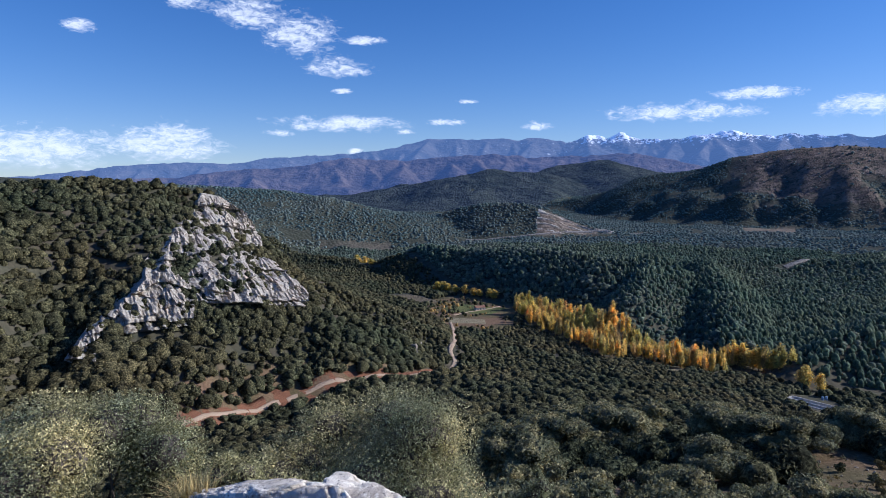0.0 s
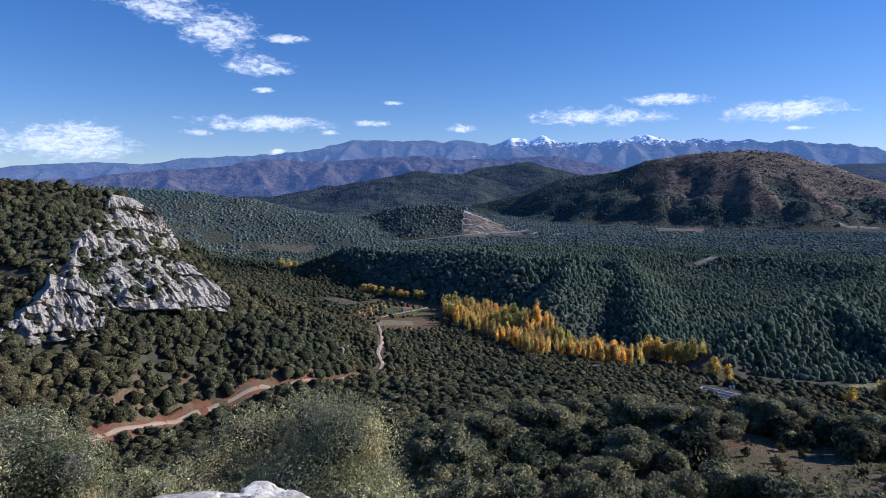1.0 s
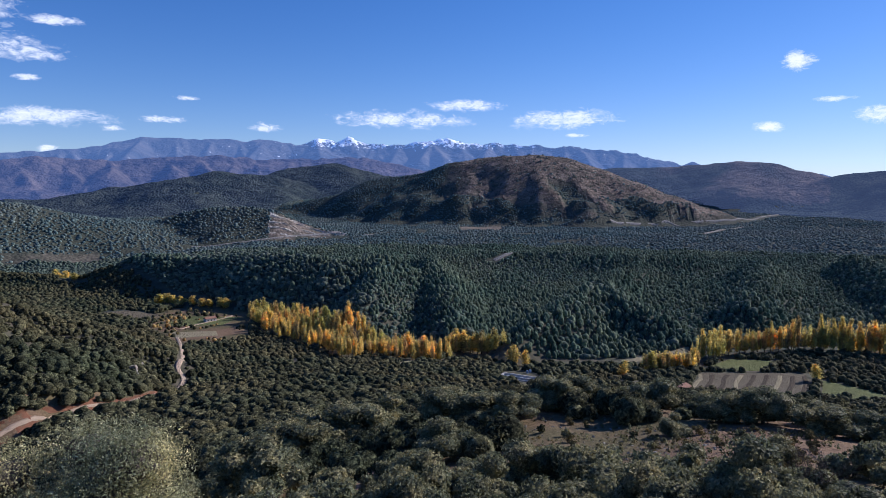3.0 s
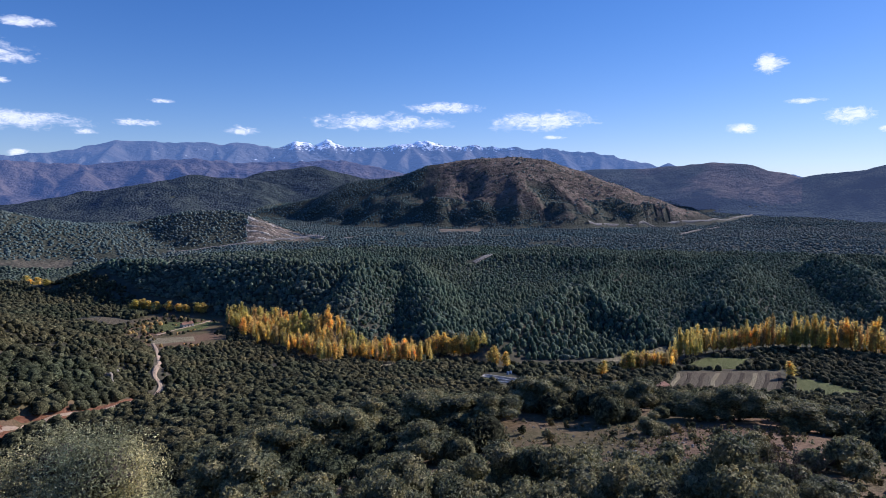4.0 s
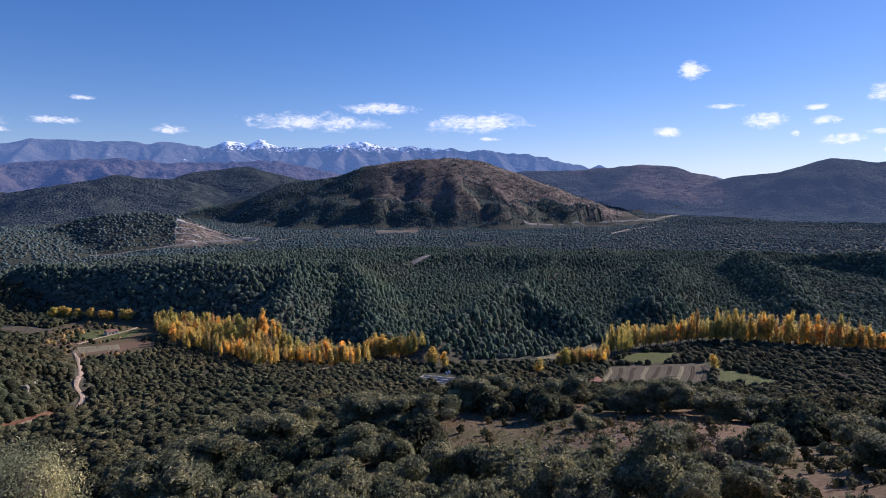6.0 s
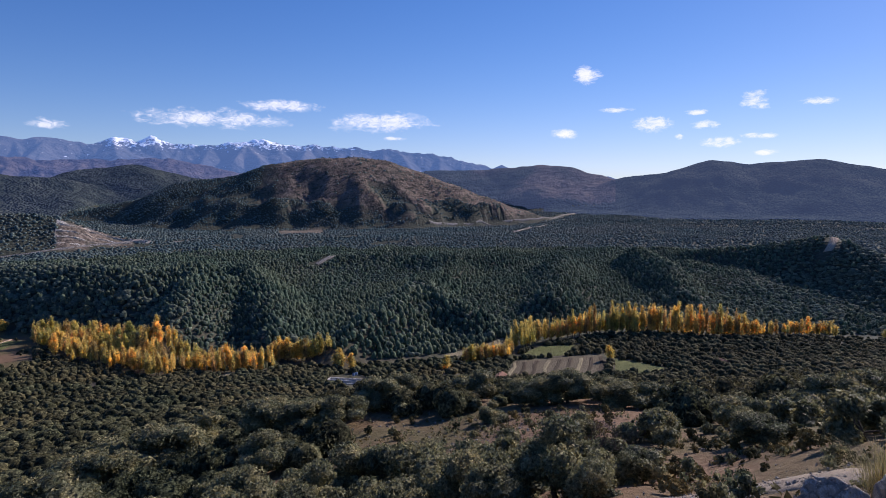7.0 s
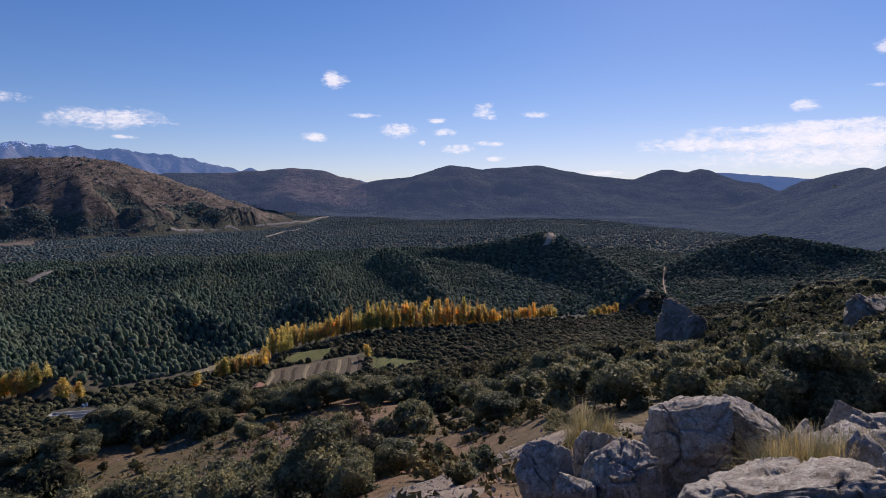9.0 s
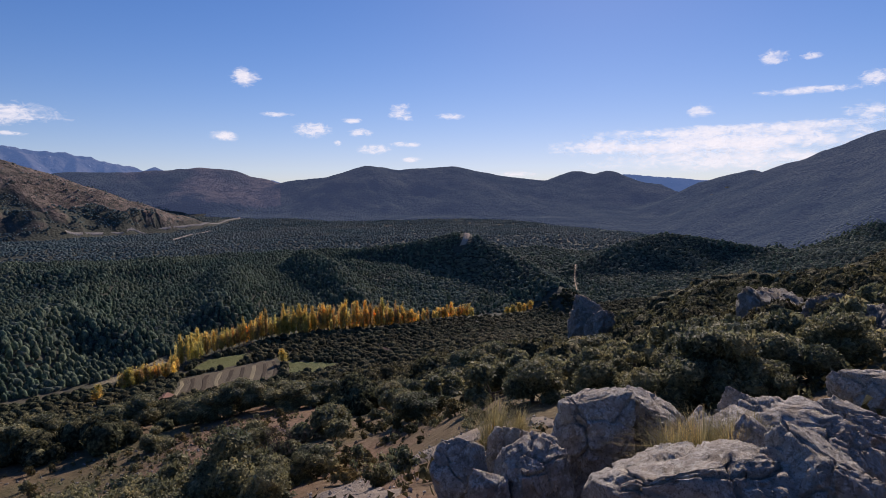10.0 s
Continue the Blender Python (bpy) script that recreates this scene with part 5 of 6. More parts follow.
def bluff(left, right, rows):
    """The broken limestone face: buttresses, ledges and gullies, with ragged edges."""
    cols = 190
    a, b = spline(left, rows), spline(right, rows)
    t = np.linspace(-0.12, 1.05, cols)[None, :, None]
    P = a[:, None] * (1 - t) + b[:, None] * t
    out = np.array([0.62, -0.76, 0.18])
    for _ in range(8):
        deep = np.maximum(0, land(P[..., 0], P[..., 1]).reshape(rows, cols) + 0.3 - P[..., 2])
        P = P + out * (0.7 * deep)[..., None]
    u = P[..., 0] * 0.8 + P[..., 1] * 0.6
    w = P[..., 2]
    ledge = (w / 11 + 0.5 * fbm(u / 22, w / 22, 66, 3)) % 1.0
    bu, bw = u / 4.6 + 0.7 * fbm(u / 7, w / 7, 72, 3), w / 5.5 + 0.7 * fbm(u / 7, w / 7, 73, 3)
    blocks = 1.7 * lattice(np.floor(bu), np.floor(bw), 71) + 0.8 * lattice(np.floor(bu * 2.6), np.floor(bw * 2.2), 74)
    steps = blocks + 5.0 * fbm(u / 17, w / 26, 61, 4) + 3.0 - 4.5 * np.abs(fbm(u / 10, w / 17, 62, 4)) - 2.4 * np.abs(fbm(u / 3.0, w / 4.5, 63, 4)) - 3.2 * np.clip(ledge, 0, 1) ** 3 + 1.5 * np.round(2 * fbm(u / 5, w / 9, 67, 3))
    steps = steps * np.clip(np.arange(rows) / 34, 0.15, 1)[:, None]
    edge = np.minimum((t + 0.12)[..., 0] / 0.22, (1.05 - t)[..., 0] / 0.06) * np.ones((rows, 1))
    edge = np.minimum(edge, np.minimum(np.arange(rows), np.arange(rows)[::-1])[:, None] / 13)
    keep = np.clip((np.minimum(edge, 1) * 1.2 + 0.5 * fbm(u / 9, w / 9, 68, 3) - 0.2) * 3, 0, 1)
    lift = (1.6 + steps) * keep - 5.0 * (1 - keep)
    P = P + out * lift[..., None]
    i = (np.arange(rows - 1) * cols)[:, None]
    j = np.arange(cols - 1)[None]
    F = np.stack([i + j, i + cols + j, i + cols + j + 1, i + j + 1], -1).reshape(-1, 4)
    me = mesh_from("cliff", P.reshape(-1, 3), F, CLIFF_STONE, False)
    return tagged(new("cliff", me), "pale grey limestone cliff broken by ledges and scrub", "cliff", kind="structure"), P


FACES = [bluff(*UPPER_FACE, 200)[1], bluff(*LOWER_FACE, 140)[1]]
CLIFF_GRID = np.concatenate([q.reshape(-1, 3) for q in FACES])
rng = np.random.default_rng(31)
# oaks crowding the foot of the cliff
foot = np.concatenate([q[-14, 8::3, :2] for q in FACES])
foot = np.concatenate([foot + rng.normal(size=foot.shape) * 2.0 + np.array([1.5, -2.0]) * k for k in (1.0, 2.6)])
size = rng.uniform(1.5, 2.8, len(foot))
v, f = plant(np.column_stack([foot, land(foot[:, 0], foot[:, 1]) - 0.3]), size, size * rng.uniform(0.8, 1.2, len(foot)), dome_shapes(3, 8, 40, 12, 8, 0.05, 0.34), rng)
tagged(new("oak_wood", mesh_from("oak_wood", v, f, OAK_FAR)), "holm oaks crowding the foot of the cliff", "woods", kind="stuff")
# oaks rooted on the ledges of the cliff
LEDGE_OAKS = np.array(((-132.9, 356.0, -12.9), (-129.1, 356.8, -15.5), (-133.3, 349.0, -16.7), (-123.2, 367.9, -15.4), (-131.2, 329.1, -18.6), (-117.1, 366.0, -24.2), (-108.3, 324.6, -30.8), (-103.3, 317.8, -33.9), (-100.2, 319.1, -35.5), (-104.4, 307.5, -34.2), (-113.1, 303.1, -30.9), (-114.1, 296.3, -31.5), (-112.3, 308.6, -30.0), (-119.9, 292.6, -31.1), (-119.1, 284.1, -33.3), (-118.0, 276.6, -36.9), (-114.4, 285.0, -35.5), (-124.7, 273.2, -35.2), (-127.0, 273.0, -33.9), (-121.3, 270.8, -38.1), (-114.7, 275.8, -39.4), (-110.9, 272.4, -42.6), (-114.7, 268.4, -42.0), (-111.8, 265.1, -45.1), (-106.9, 264.8, -48.8), (-107.5, 269.7, -46.0), (-101.6, 289.0, -38.7), (-97.3, 287.8, -41.2), (-96.5, 293.8, -39.3), (-92.1, 292.0, -43.1), (-96.9, 282.5, -44.3), (-92.3, 284.0, -45.9), (-98.0, 277.9, -46.1), (-89.1, 281.7, -49.4), (-91.8, 278.0, -50.0), (-103.8, 276.6, -44.1), (-104.5, 271.5, -46.3), (-91.9, 314.9, -40.8), (-87.9, 310.4, -44.5), (-88.2, 292.3, -45.9), (-80.5, 287.8, -53.2), (-77.6, 286.6, -55.7), (-84.7, 279.4, -54.2), (-93.4, 271.2, -52.6), (-98.7, 265.2, -52.1), (-126.6, 245.7, -50.9), (-123.6, 259.2, -44.1), (-132.8, 242.6, -49.1), (-131.0, 232.9, -53.6), (-130.8, 226.6, -55.3), (-128.9, 219.2, -58.6), (-114.3, 322.7, -27.1), (-119.7, 325.7, -24.4), (-117.6, 264.8, -42.6), (-126.5, 252.8, -46.5)))
spots = LEDGE_OAKS[rng.integers(0, len(LEDGE_OAKS), 120)] + rng.normal(size=(120, 3)) * np.array([1.6, 1.6, 1.3])
grid = CLIFF_GRID
base = np.array([grid[np.argmin(np.hypot(np.hypot(grid[:, 0] - p[0], grid[:, 1] - p[1]) * 0.35, grid[:, 2] - p[2]))] for p in spots])
size = rng.uniform(1.1, 2.3, len(base))
v, f = plant(base + np.array([0.4, -0.6, -0.7]), size, size * rng.uniform(0.8, 1.2, len(base)), dome_shapes(3, 8, 40, 12, 3, 0.05, 0.36), rng)
tagged(new("oak_wood", mesh_from("oak_wood", v, f, OAK_FAR, True)), "stunted oaks clinging to the cliff ledges", "woods", kind="stuff")


# ---- boulders round the lookout ----
def boulder_mesh(seed, rx, ry, rz, mat, level=6, blocks=22, relief=1.0):
    """A broken, weathered block: planes split off it, then cracks, ledges and pits."""
    rng = np.random.default_rng(seed)
    v, f = ico(level)
    v = np.sign(v) * np.abs(v) ** 0.68
    v = v * 1.15
    for _ in range(blocks):
        n = rng.normal(size=3)
        n[2] *= 0.8
        n /= np.linalg.norm(n)
        over = v @ n - rng.uniform(0.62, 0.95)
        v = v - np.where(over > 0, over * 0.96, 0)[:, None] * n
    tilt = np.array([rng.normal() * 0.25, rng.normal() * 0.25, 1.0])
    tilt /= np.linalg.norm(tilt)
    over = v @ tilt - rng.uniform(0.55, 0.72)
    v = v - np.where(over > 0, over * 0.9, 0)[:, None] * tilt
    w = v * np.array([rx, ry, rz * 1.3])
    s = min(1.0, max(0.45, (rx * ry * rz) ** (1 / 3)))
    off = Vector((seed * 3.7, seed * 1.3, seed * 0.7))
    disp = np.empty(len(v))
    for k, q in enumerate(w):
        p = (Vector(q) / s + off)
        warp = p + 0.25 * noise.noise_vector(p * 1.3)
        c = noise.voronoi(warp * 1.25)[0]
        c2 = noise.voronoi(warp * 3.4)[0]
        crack, chip = max(0.0, 0.055 - (c[1] - c[0])) / 0.055, max(0.0, 0.07 - (c2[1] - c2[0])) / 0.07
        disp[k] = (0.06 * noise.fractal(p * 1.4, 1.0, 2.1, 4) - 0.15 * crack - 0.045 * chip + 0.05 * c[0]
                   + 0.030 * noise.fractal(warp * 5, 0.9, 2.1, 4) + 0.022 * noise.fractal(p * 13, 0.6, 2.2, 4)
                   - 0.05 * max(0.0, noise.noise(p * 5.5) - 0.3))
    n = v / np.linalg.norm(v, axis=1)[:, None]
    w = w + n * (disp * s * relief)[:, None]
    return mesh_from("rock", w, f, mat, True)


# place, width and height of each
BOULDERS = ((9.31, 3.03, -2.82, 1.02, 1.02), (10.11, 2.35, -2.47, 1.06, 0.77), (9.07, 1.85, -2.53, 1.22, 1.22), (10.50, 1.16, -2.51, 1.47, 1.86), (11.02, 0.31, -2.42, 1.22, 1.32), (11.58, -0.43, -2.59, 1.07, 0.75), (10.32, -1.79, -2.05, 2.70, 1.16), (7.94, -0.26, -1.96, 2.31, 1.27), (7.91, -1.58, -1.59, 1.49, 0.89), (14.37, -3.47, -2.99, 2.18, 0.61), (9.46, -0.99, -1.81, 0.79, 0.70), (8.52, 2.33, -2.50, 0.67, 0.59),)
BACK_ROCKS = ((19.12, -5.14, -3.62, 2.00, 0.91), (13.90, -2.94, -3.16, 1.45, 0.47), (12.79, -1.51, -2.49, 1.89, 0.83),)
FRONT_ROCKS = ((-1.56, 6.05, -1.58, 1.48, 0.97), (-0.85, 6.16, -2.05, 1.70, 1.00),)
for k, (x, y, z, w, h) in enumerate(BOULDERS + BACK_ROCKS + FRONT_ROCKS):
    low = max(0.0, z - h * 0.5 - ground_at(x, y))
    rock = new("boulder", boulder_mesh(43 + 2 * k, w * 0.56, w * 0.5, h * 0.54 + low * 0.5, ROCK if k < 15 else SUNLIT_ROCK, 6 if w > 1.0 else 5, 22 if k < 15 else 7, 1.0 if k < 15 else 0.7))
    rock.matrix_basis = pose(x, y, z - low * 0.5 - 0.04, 0, 0, 25 * math.sin(k * 5.1))
    tagged(rock, "weathered pale limestone boulder, cracked and pitted" if k < 15 else "limestone outcrop at the lookout, painted white as if sunlit", "rock", group="lookout boulders")
# rocks among the oaks of the shoulder
TOWERS = ((122.20, 13.94, -23.73, 7.50, 8.18), (119.33, 10.77, -24.25, 6.65, 6.65), (78.06, -12.29, -13.8, 11.0, 6.8), (72.80, -15.75, -10.77, 5.45, 2.45), (45.85, -12.23, -8.34, 5.6, 4.6), (91.42, -23.56, -12.74, 5.18, 2.59),)
for k, (x, y, z, w, h) in enumerate(TOWERS):
    low = max(0.0, z - h * 0.5 - ground_at(x, y))
    rock = new("crag", boulder_mesh(80 + k, w * 0.5, w * 0.45, h * 0.55 + low * 0.5, SHADE_STONE, 5, 18, 6.0))
    rock.matrix_basis = pose(x, y, z - low * 0.5, 14 * math.sin(k * 2.1), 16 * math.cos(k * 1.7), 40 * k)
    tagged(rock, "limestone crag among holm oaks, darkened as if in shade", "rock", group="crags in the oak slope")
# outcrops on the spur above the track
OUTCROPS = ((-22.9, 348.8, 6.5), (-23.7, 323.8, 4.3), (-17.2, 326.8, 7.4), (-13.5, 347.0, 4.6), (-14.8, 319.4, 6.0), (-19.5, 338.9, 3.2),)
for k, (x, y, w) in enumerate(OUTCROPS):
    rock = new("outcrop", boulder_mesh(130 + k, w * 0.5, w * 0.4, w * 0.28, SHADE_STONE, 4, 16, 3.0))
    rock.matrix_basis = pose(x, y, ground_at(x, y) + w * 0.02, 0, 0, 50 * k)
    tagged(rock, "pale limestone outcrop among the oaks of the spur", "rock", group="spur outcrops")
# loose stones by the gravel path
drape("path", GRAVEL_LINE, 3.4, 0.05, GRAVEL, "pale gravel path strewn with small stones", "path", 1.2, ragged=0.35)
pieces = []
v0, f0 = ico(1)
for _ in range(1500):
    k = rng.integers(len(GRAVEL_LINE) - 1)
    t = rng.random()
    p = np.array(GRAVEL_LINE[k]) * (1 - t) + np.array(GRAVEL_LINE[k + 1]) * t + rng.normal(size=2) * (1.4 if rng.random() < .7 else 5)
    s = 0.02 + 0.07 * rng.random() ** 3
    pieces.append((v0 * s * rng.uniform(0.6, 1.3, (1, 3)) * (1 + 0.15 * rng.normal(size=(len(v0), 1))) + np.array([p[0], p[1], ground_at(*p) + 0.05]), f0))
v, f = joined(pieces)
tagged(new("loose_stones", mesh_from("loose_stones", v, f, ROCK, False)), "loose limestone gravel on the path", "stones", kind="stuff")
pieces = []
BARE_CENTRE = np.mean(np.array(BARE), axis=0)
for _ in range(800):
    t = rng.random(2)
    corner = np.array(BARE[rng.integers(len(BARE))])
    p = BARE_CENTRE + (corner - BARE_CENTRE) * np.sqrt(t[0]) + rng.normal(size=2) * 3
    s = 0.04 + 0.22 * rng.random() ** 4
    pieces.append((v0 * s * rng.uniform(0.6, 1.3, (1, 3)) * (1 + 0.15 * rng.normal(size=(len(v0), 1))) + np.array([p[0], p[1], ground_at(*p) + 0.03]), f0))
v, f = joined(pieces)
tagged(new("loose_stones", mesh_from("loose_stones", v, f, SHADE_STONE, False)), "grey stones scattered on the bare slope", "stones", kind="stuff")


# ---- oak scrub under the lookout ----
def bush(seed, leaves, width, height, words):
    rng = np.random.default_rng(seed)
    lobes = dome_lobes(rng, 44, width * 1.2, height, 0.2, 0.0)
    lobes = [(c, tuple(0.68 * q for q in r)) for c, r in lobes]
    ob = thing("oak_bush", words, "bush")
    part("stem", mesh_mixed("stem", limbs(rng, lobes, 0.6, 0.07), BARK, True), ob, "grey twiggy stems")
    # Solid bark-coloured lumps stand in for the shaded gaps behind the leaves.
    part("inner_tangle", mesh_mixed("inner_tangle", cores(lobes, rng, 0.6), BARK), ob, "bark-coloured core for the shade among inner twigs")
    part("foliage", mesh_mixed("foliage", [leaf_cloud(lobes, leaves * 13, 0.0195, rng, (0.6, 1.28), 1.9)], BUSH_LEAF), ob)
    twigs = []
    for _ in range(110):
        c, r = lobes[rng.integers(len(lobes))]
        d = rng.normal(size=3)
        d[2] = abs(d[2])
        d /= np.linalg.norm(d)
        p = np.array(c)
        twigs.append(tube([p, p + d * np.array(r) * 0.8, p + d * np.array(r) * 1.25 + rng.normal(size=3) * .05], [0.014, 0.009, 0.003], 4))
    tagged(part("twig", mesh_mixed("twig", twigs, BARK, True), ob, "bare grey twigs"), kind="stuff")
    return ob


# centre of the crown, its width and height
BUSHES = ((-4.43, 7.76, -1.66, 2.85, 2.21), (-1.06, 8.90, -2.26, 3.30, 2.09), (-2.71, 7.92, -2.12, 1.40, 0.95), (-5.15, 6.75, -1.50, 1.80, 1.70), (1.58, 9.79, -3.22, 1.24, 0.67),)
for k, (x, y, z, w, h) in enumerate(BUSHES):
    h2 = max(h, z + h * 0.5 - ground_at(x, y))
    b = bush(400 + k, (15000, 17000, 5000, 7000, 3500)[k], w, h2, ("broad evergreen oak bush with small grey-green leaves" if k < 2 else "low evergreen oak scrub with pale leaves"))
    b.matrix_basis = pose(x, y, z + h * 0.5 - h2 - 0.05, 0, 0, 50 * k)


# ---- grass ----
def tuft(seed, blades, height, spread):
    rng = np.random.default_rng(seed)
    pieces = []
    for _ in range(blades):
        a, lean = rng.uniform(0, 2 * np.pi), abs(rng.normal()) * 0.55
        h = height * rng.uniform(0.5, 1.1)
        d = np.array([np.cos(a), np.sin(a), 0])
        s = np.array([-np.sin(a), np.cos(a), 0]) * 0.0038
        p0 = d * spread * rng.random() * 0.5
        p1 = p0 + d * lean * h * 0.35 + np.array([0, 0, h * 0.6])
        p2 = p0 + d * lean * h + np.array([0, 0, h * (1 - 0.3 * lean)])
        pieces.append((np.array([p0 - s, p0 + s, p1 + s * .8, p1 - s * .8, p2 + s * .2, p2 - s * .2]), np.array([[0, 1, 2, 3], [3, 2, 4, 5]])))
    return mesh_mixed("grass_tuft", pieces, STRAW, True)


TUFTS = ((10.68, 2.82, -2.42, 0.81, 0.71), (9.18, -0.04, -1.90, 0.68, 0.76), (9.30, -0.39, -1.82, 0.68, 0.81), (9.38, -0.75, -1.81, 0.60, 0.69), (9.71, -1.05, -1.70, 0.36, 0.45), (11.17, 2.51, -2.49, 0.42, 0.42), (8.70, 0.07, -2.02, 0.49, 0.49),)
TUFTS_LEFT = ((-2.34, 6.27, -1.34, 0.37, 0.37), (-2.47, 6.31, -1.39, 0.31, 0.38),)
for k, (x, y, z, w, h) in enumerate(TUFTS + TUFTS_LEFT):
    g = new("grass_tuft", tuft(500 + k, 520 if k < 4 else 240, h * 1.1, w * 0.8))
    g.matrix_basis = pose(x, y, z - h * 0.5, 0, 0, 30 * k)
    tagged(g, "dry straw-coloured esparto grass tuft between the rocks", "grass", group="esparto tufts")

# low scrub on the open slope
rng = np.random.default_rng(61)
shrub_lobes = [dome_lobes(np.random.default_rng(600 + k), 5, 1.2, 0.8, 0.1) for k in range(3)]
shrubs = []
for k, (mat, words) in enumerate(((SCRUB_LEAF, "low dry brown shrub on the stony slope"), (OAK_LEAF, "low green shrub on the stony slope"), (SCRUB_LEAF, "thin grey-brown thorn shrub on the slope"))):
    r2 = np.random.default_rng(700 + k)
    ob = thing("shrub", words, "shrub", group="slope shrubs")
    part("foliage", mesh_mixed("foliage", cores(shrub_lobes[k], r2, 0.7, 1) + [leaf_cloud(shrub_lobes[k], 220, 0.14, r2, (0.6, 1.25))], mat), ob)
    part("stem", mesh_mixed("stem", limbs(r2, shrub_lobes[k], 0.2, 0.03), BARK, True), ob)
    shrubs.append(ob)
x, y, d, a = scatter(15, 100, -75, -20, 2.6, rng)
ok = (inside(x, y, list(BARE)) & (rng.random(len(x)) < 0.35)) | (inside(x, y, list(SCRUB_PLAN)) & (rng.random(len(x)) < 0.8))
ok &= ~near_line(x, y, GRAVEL_LINE, 1.5)
for x1, y1 in list(zip(x[ok], y[ok]))[:280]:
    put(shrubs[rng.integers(3)], x1, y1, rng.uniform(0.5, 1.4), rng.uniform(0, 360), 0.05)
retire(shrubs)
# dry tufts and low herbs over the open ground
x, y, d, a = scatter(9, 105, -106, 10, 0.95, rng)
ok = (gaps(x, y, 6, -0.05, 81) & (inside(x, y, list(BARE)) | inside(x, y, list(SCRUB_PLAN)) | (d < 40))) & ~near_line(x, y, GRAVEL_LINE, 1.6) & (rng.random(len(x)) < 0.75)
x, y = x[ok][:6500], y[ok][:6500]
size = rng.uniform(0.12, 0.42, len(x))
dry = rng.random(len(x)) < 0.6
for sel, mat, words in ((dry, SCRUB_LEAF, "dry brown herbs on the stony slope"), (~dry, OAK_LEAF, "low green herbs on the stony slope")):
    v, f = plant(np.stack([x, y, land(x, y)], 1)[sel], size[sel], size[sel] * rng.uniform(0.8, 1.5, sel.sum()), leafy_shapes(1, 14, 10, 31, 0.0, 0.55, 0.4), rng)
    tagged(new("herbs", mesh_from("herbs", v, f, mat, False)), words, "grass", kind="stuff")


# ---- buildings in the valley ----
def box(x0, y0, z0, x1, y1, z1):
    v = np.array([(x, y, z) for z in (z0, z1) for y in (y0, y1) for x in (x0, x1)], float)
    f = np.array([(0, 2, 3, 1), (4, 5, 7, 6), (0, 1, 5, 4), (2, 6, 7, 3), (0, 4, 6, 2), (1, 3, 7, 5)])
    return v, f


def house(x, y, turn, lx, ly, hz, wall_mat, words):
    ob = thing("farm_building", words, "building", pose(x, y, ground_at(x, y) - 0.3, 0, 0, turn))
    part("wall", mesh_mixed("wall", [box(-lx / 2, -ly / 2, 0, lx / 2, ly / 2, hz)], wall_mat), ob)
    rise, o = ly * 0.28, 0.4
    v = np.array([(-lx / 2 - o, -ly / 2 - o, hz), (lx / 2 + o, -ly / 2 - o, hz), (lx / 2 + o, ly / 2 + o, hz), (-lx / 2 - o, ly / 2 + o, hz), (-lx / 2 - o, 0, hz + rise), (lx / 2 + o, 0, hz + rise)])
    f = np.array([(0, 1, 5, 4), (2, 3, 4, 5), (0, 4, 3, 3), (1, 2, 5, 5), (0, 3, 2, 1)])
    part("roof", mesh_mixed("roof", [(v, f)], ROOF_TILE), ob, "clay-tiled pitched roof")
    part("door", mesh_mixed("door", [box(-0.6, -ly / 2 - 0.05, 0.3, 0.6, -ly / 2 + 0.05, 2.4)], DARK_GLASS), ob)
    for k in (-1, 1):
        part("window", mesh_mixed("window", [box(k * lx * 0.3 - 0.5, -ly / 2 - 0.05, 1.2, k * lx * 0.3 + 0.5, -ly / 2 + 0.05, 2.2)], DARK_GLASS), ob)
    return ob


HUT, WHITE_HUT, DARK_BARN = (37.0, 620.3), (424.5, 195.7), (264.5, 256.4)
house(*HUT, 20, 10, 6, 3.2, CONCRETE, "small grey farmhouse beside the green meadow")
house(*WHITE_HUT, 60, 8, 5, 3.2, PLASTER, "small white field hut at the edge of the oaks")
house(*DARK_BARN, 30, 9, 6, 4.0, CONCRETE, "low barn with a dark roof behind the oaks")

WORKS = (198.4, 321.1)
works = thing("water_works", "long low concrete basins of a water works", "basin", pose(*WORKS, ground_at(*WORKS), 0, 0, -52))
for k in range(3):
    part("basin_wall", mesh_mixed("basin_wall", [box(-14, -5 + 5 * k - 0.25, -1, 14, -5 + 5 * k + 0.25, 1.6)], CONCRETE), works)
for k in (-1, 1):
    part("end_wall", mesh_mixed("end_wall", [box(k * 14 - 0.25, -4.7, -1, k * 14 + 0.25, 4.7, 1.55)], CONCRETE), works)
part("slab", mesh_mixed("slab", [box(-16, -7, -1, 16, 7, 0.4)], CONCRETE), works)
TANK = ((216.1, 344.1), (219.1, 345.3))
for x, y in TANK:
    t = thing("water_tank", "small blue upright water tank", "tank", pose(x, y, ground_at(x, y)), "blue tanks")
    part("body", mesh_mixed("body", [tube([(0, 0, -0.5), (0, 0, 1.8), (0, 0, 2.1), (0, 0, 2.12)], [0.8, 0.8, 0.5, 0.01], 14)], BLUE_PAINT, True), t)


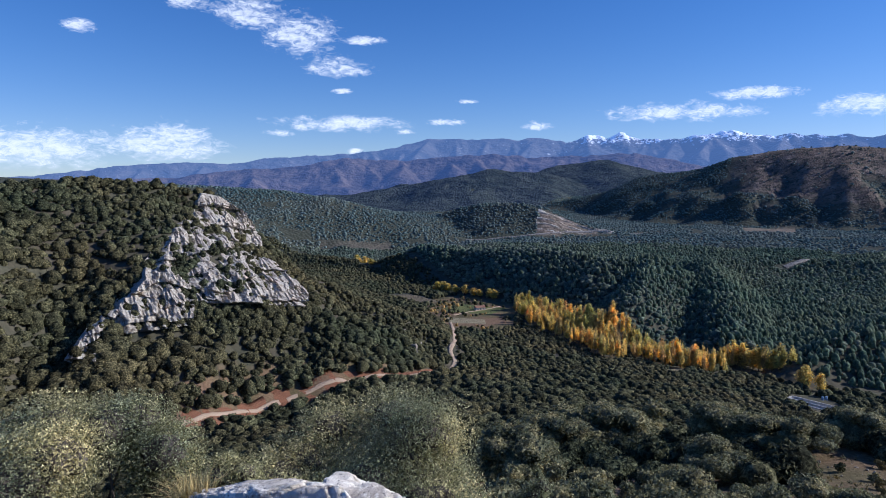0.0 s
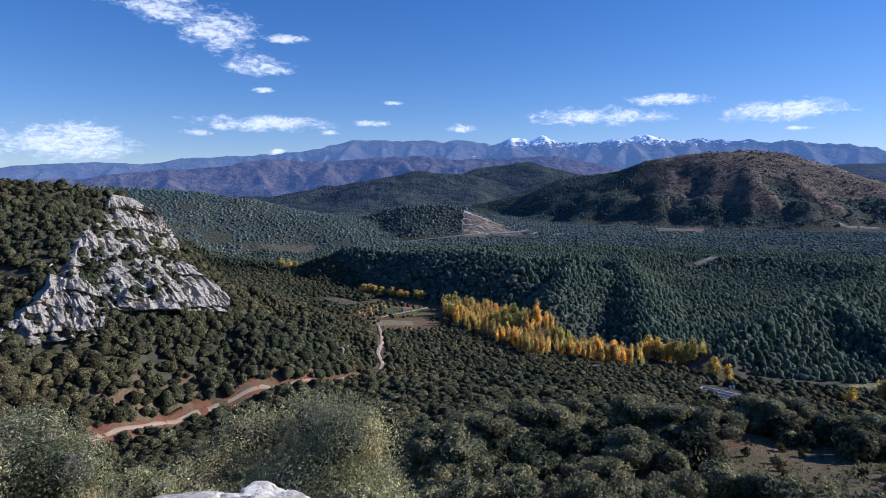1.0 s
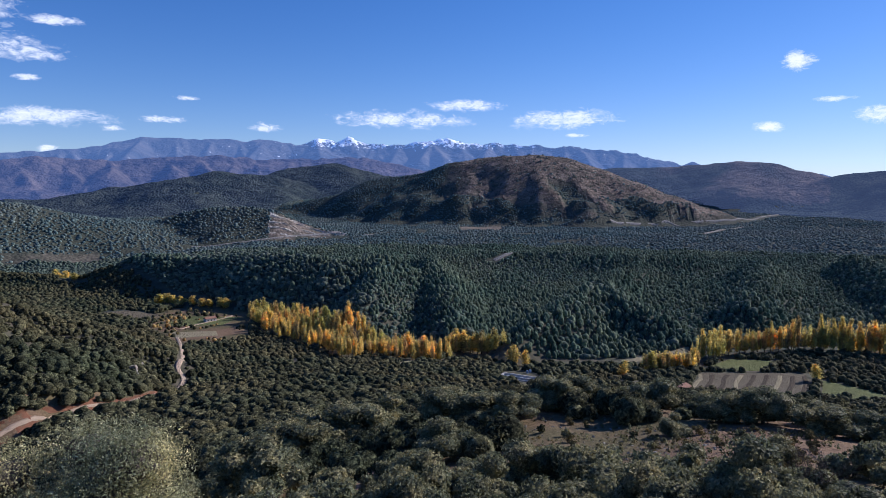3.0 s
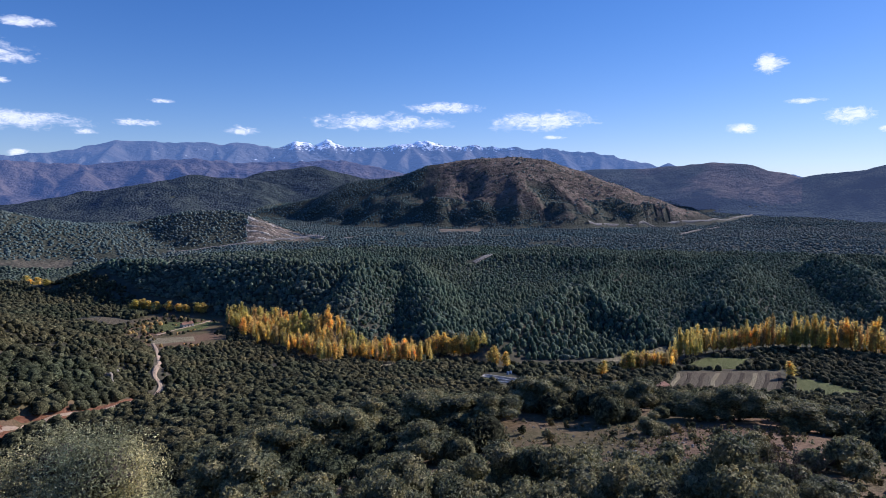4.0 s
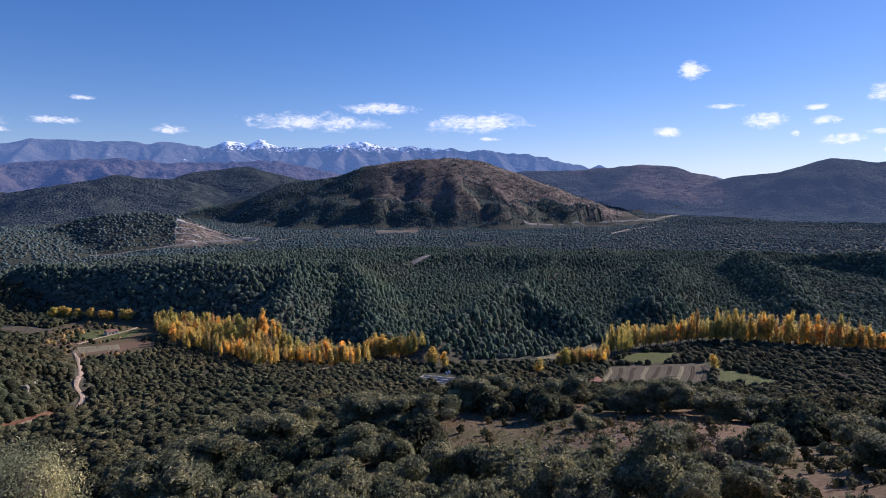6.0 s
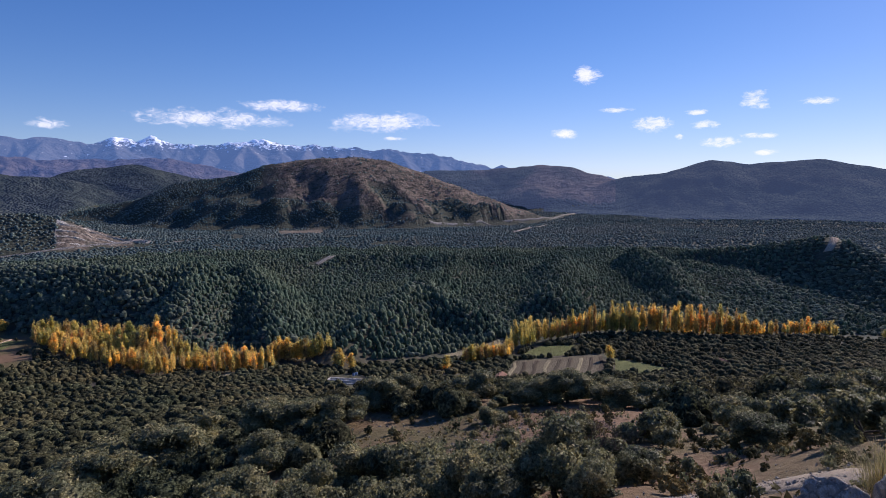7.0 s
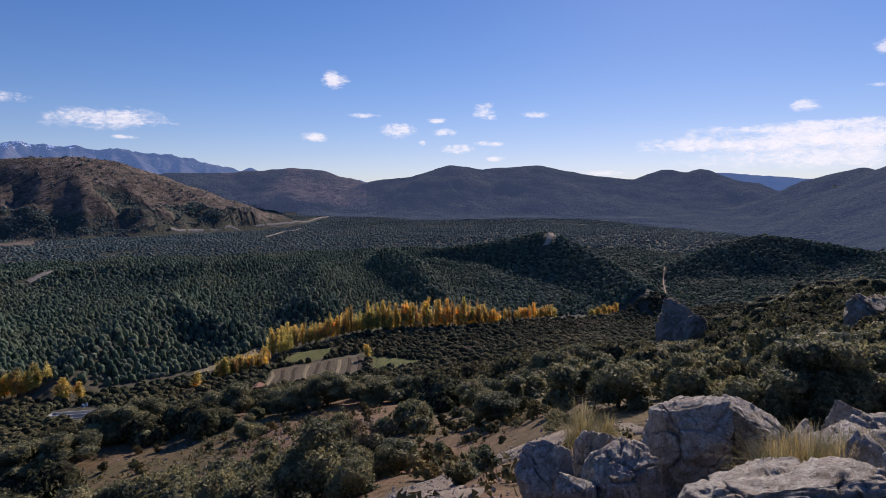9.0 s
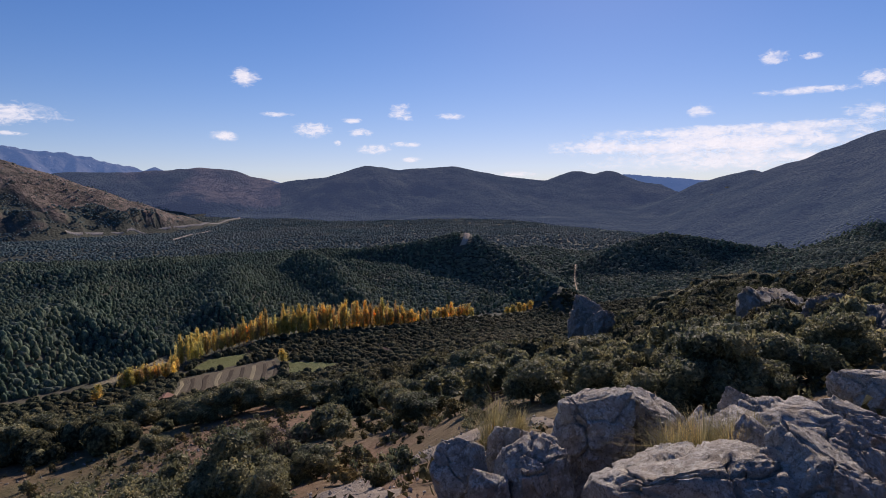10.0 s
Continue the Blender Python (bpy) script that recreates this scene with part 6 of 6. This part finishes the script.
# ---- clouds ----
def cloud_vapour():
    m, n, l, b = material("cloud_vapour")
    n.remove(b)
    uv = n.new("ShaderNodeUVMap")
    sep = n.new("ShaderNodeSeparateXYZ")
    l.new(uv.outputs[0], sep.inputs[0])
    info = n.new("ShaderNodeObjectInfo")
    obj = n.new("ShaderNodeTexCoord").outputs["Object"]
    shift = n.new("ShaderNodeVectorMath")
    shift.operation = "MULTIPLY"
    shift.inputs[1].default_value = (0.0046, 0.0046, 0.0105)
    l.new(obj, shift.inputs[0])
    move = n.new("ShaderNodeVectorMath")
    l.new(shift.outputs[0], move.inputs[0])
    comb = n.new("ShaderNodeCombineXYZ")
    l.new(maths(n, l, "MULTIPLY", info.outputs["Random"], 40.0), comb.inputs[0])
    l.new(comb.outputs[0], move.inputs[1])
    big = tex_noise(n, l, 1.1, 3, 0.55, move.outputs[0])
    fine = tex_noise(n, l, 3.2, 10, 0.72, move.outputs[0])
    fine.node.inputs["Distortion"].default_value = 0.7
    cx = maths(n, l, "MULTIPLY", maths(n, l, "SUBTRACT", sep.outputs[0], 0.5), 2.0)
    cy = maths(n, l, "MULTIPLY", maths(n, l, "SUBTRACT", sep.outputs[1], 0.5), 2.0)
    r = maths(n, l, "ADD", maths(n, l, "MULTIPLY", cx, cx), maths(n, l, "MULTIPLY", cy, cy))
    body = maths(n, l, "ADD", maths(n, l, "MULTIPLY", big, 1.6), maths(n, l, "MULTIPLY", fine, 2.3))
    body = maths(n, l, "SUBTRACT", body, maths(n, l, "ADD", maths(n, l, "MULTIPLY", r, 1.0), 1.35))
    alpha = ramp(n, l, body, (0.0, (0, 0, 0)), (0.32, (0.22, 0.22, 0.22)), (0.62, (0.62, 0.62, 0.62)), (1.0, (0.85, 0.85, 0.85)))
    # Emission stands in for the sunlight that the vapour scatters.
    glow = n.new("ShaderNodeEmission")
    glow.inputs[0].default_value = (0.93, 0.95, 1.0, 1)
    glow.inputs[1].default_value = 1.05
    clear = n.new("ShaderNodeBsdfTransparent")
    s = n.new("ShaderNodeMixShader")
    l.new(alpha, s.inputs[0])
    l.new(clear.outputs[0], s.inputs[1])
    l.new(glow.outputs[0], s.inputs[2])
    l.new(s.outputs[0], n["Material Output"].inputs[0])
    return m


VAPOUR = cloud_vapour()
# bearing, elevation, breadth and depth in degrees
CLOUDS_A = ((16.8, 14.4, 8.8, 3.5), (12.6, 12.8, 8.2, 5.0), (9.3, 10.3, 7.4, 2.4), (21.7, 14.6, 4.3, 1.3), (29.6, 12.2, 3.4, 1.6), (33.0, 2.8, 14.5, 4.7), (24.1, 3.4, 12.8, 4.6), (8.8, 5.4, 16.9, 1.8), (14.5, 4.5, 3.8, 0.8), (-0.3, 5.6, 4.6, 0.8), (-2.2, 7.4, 2.8, 0.5), (-8.5, 5.2, 3.8, 1.1), (7.9, 3.0, 2.0, 0.7), (3.5, 4.7, 2.4, 0.6), (7.2, 12.5, 5.5, 1.0), (9.0, 8.2, 2.5, 0.6))
CLOUDS_B = ((-26.4, 7.3, 9.5, 1.3), (-20.3, 6.1, 15.3, 2.1), (-35.2, 6.0, 13.2, 2.4), (-51.7, 4.8, 2.5, 1.0), (-53.3, 9.9, 2.1, 1.8), (-36.2, 4.6, 2.8, 0.5))
CLOUDS_C = ((-53.4, 9.8, 3.2, 1.9), (-56.0, 6.8, 3.6, 0.6), (-58.8, 5.5, 4.1, 1.9), (-51.4, 4.9, 2.9, 1.0), (-62.5, 6.4, 2.2, 0.6), (-63.1, 5.3, 3.1, 1.0), (-66.9, 7.1, 3.0, 2.0), (-64.2, 3.8, 3.8, 1.2), (-67.7, 4.2, 2.2, 0.6), (-67.8, 2.9, 2.2, 0.6), (-61.1, 4.4, 1.0, 0.6))
CLOUDS_D = ((-71.2, 6.7, 3.6, 0.8), (-66.8, 4.3, 2.6, 0.6), (-92.9, 6.5, 2.6, 1.5), (-104.4, 5.8, 4.6, 1.7), (-100.6, 7.6, 10.0, 0.8), (-98.2, 10.4, 3.0, 1.5), (-100.7, 10.2, 1.8, 0.7), (-104.8, 8.1, 2.6, 1.6), (-95.5, 3.9, 29.4, 3.7), (-93.3, 4.8, 24.3, 1.2), (-96.8, 3.8, 24.8, 1.2), (-90.2, 3.5, 17.3, 1.1), (-99.6, 2.6, 16.5, 1.0), (-84.1, 3.7, 10.2, 1.8), (-77.1, 1.5, 5.1, 0.6), (-101.1, 5.0, 13.7, 1.0), (-93.4, 2.4, 24.4, 2.4))
for c_az, c_el, c_w, c_h in CLOUDS_A + CLOUDS_B + CLOUDS_C + CLOUDS_D:
    nx, ny = 8, 4
    u, v = np.meshgrid(np.linspace(0, 1, nx + 1), np.linspace(0, 1, ny + 1))
    e = np.radians(c_el + (v - 0.5) * c_h)
    px, py = polar(c_az + (0.5 - u) * c_w, 4880 * np.cos(e))
    P = np.stack([px, py, EYE + 4880 * np.sin(e)], -1).reshape(-1, 3)
    mid = P.mean(0)
    i = (np.arange(ny) * (nx + 1))[:, None]
    j = np.arange(nx)[None]
    F = np.stack([i + j, i + j + 1, i + nx + j + 2, i + nx + j + 1], -1).reshape(-1, 4)
    me = mesh_from("cloud", P - mid, F, VAPOUR)
    layer = me.uv_layers.new(name="UVMap")
    idx = np.empty(len(me.loops), np.int32)
    me.loops.foreach_get("vertex_index", idx)
    layer.data.foreach_set("uv", np.stack([u.ravel()[idx], v.ravel()[idx]], -1).astype(np.float32).ravel())
    c = new("cloud", me)
    c.location = mid
    tagged(c, "thin white cloud in the blue sky" if c_h < 2 else "broken bank of white cloud in the blue sky", "cloud", "clouds", "structure")
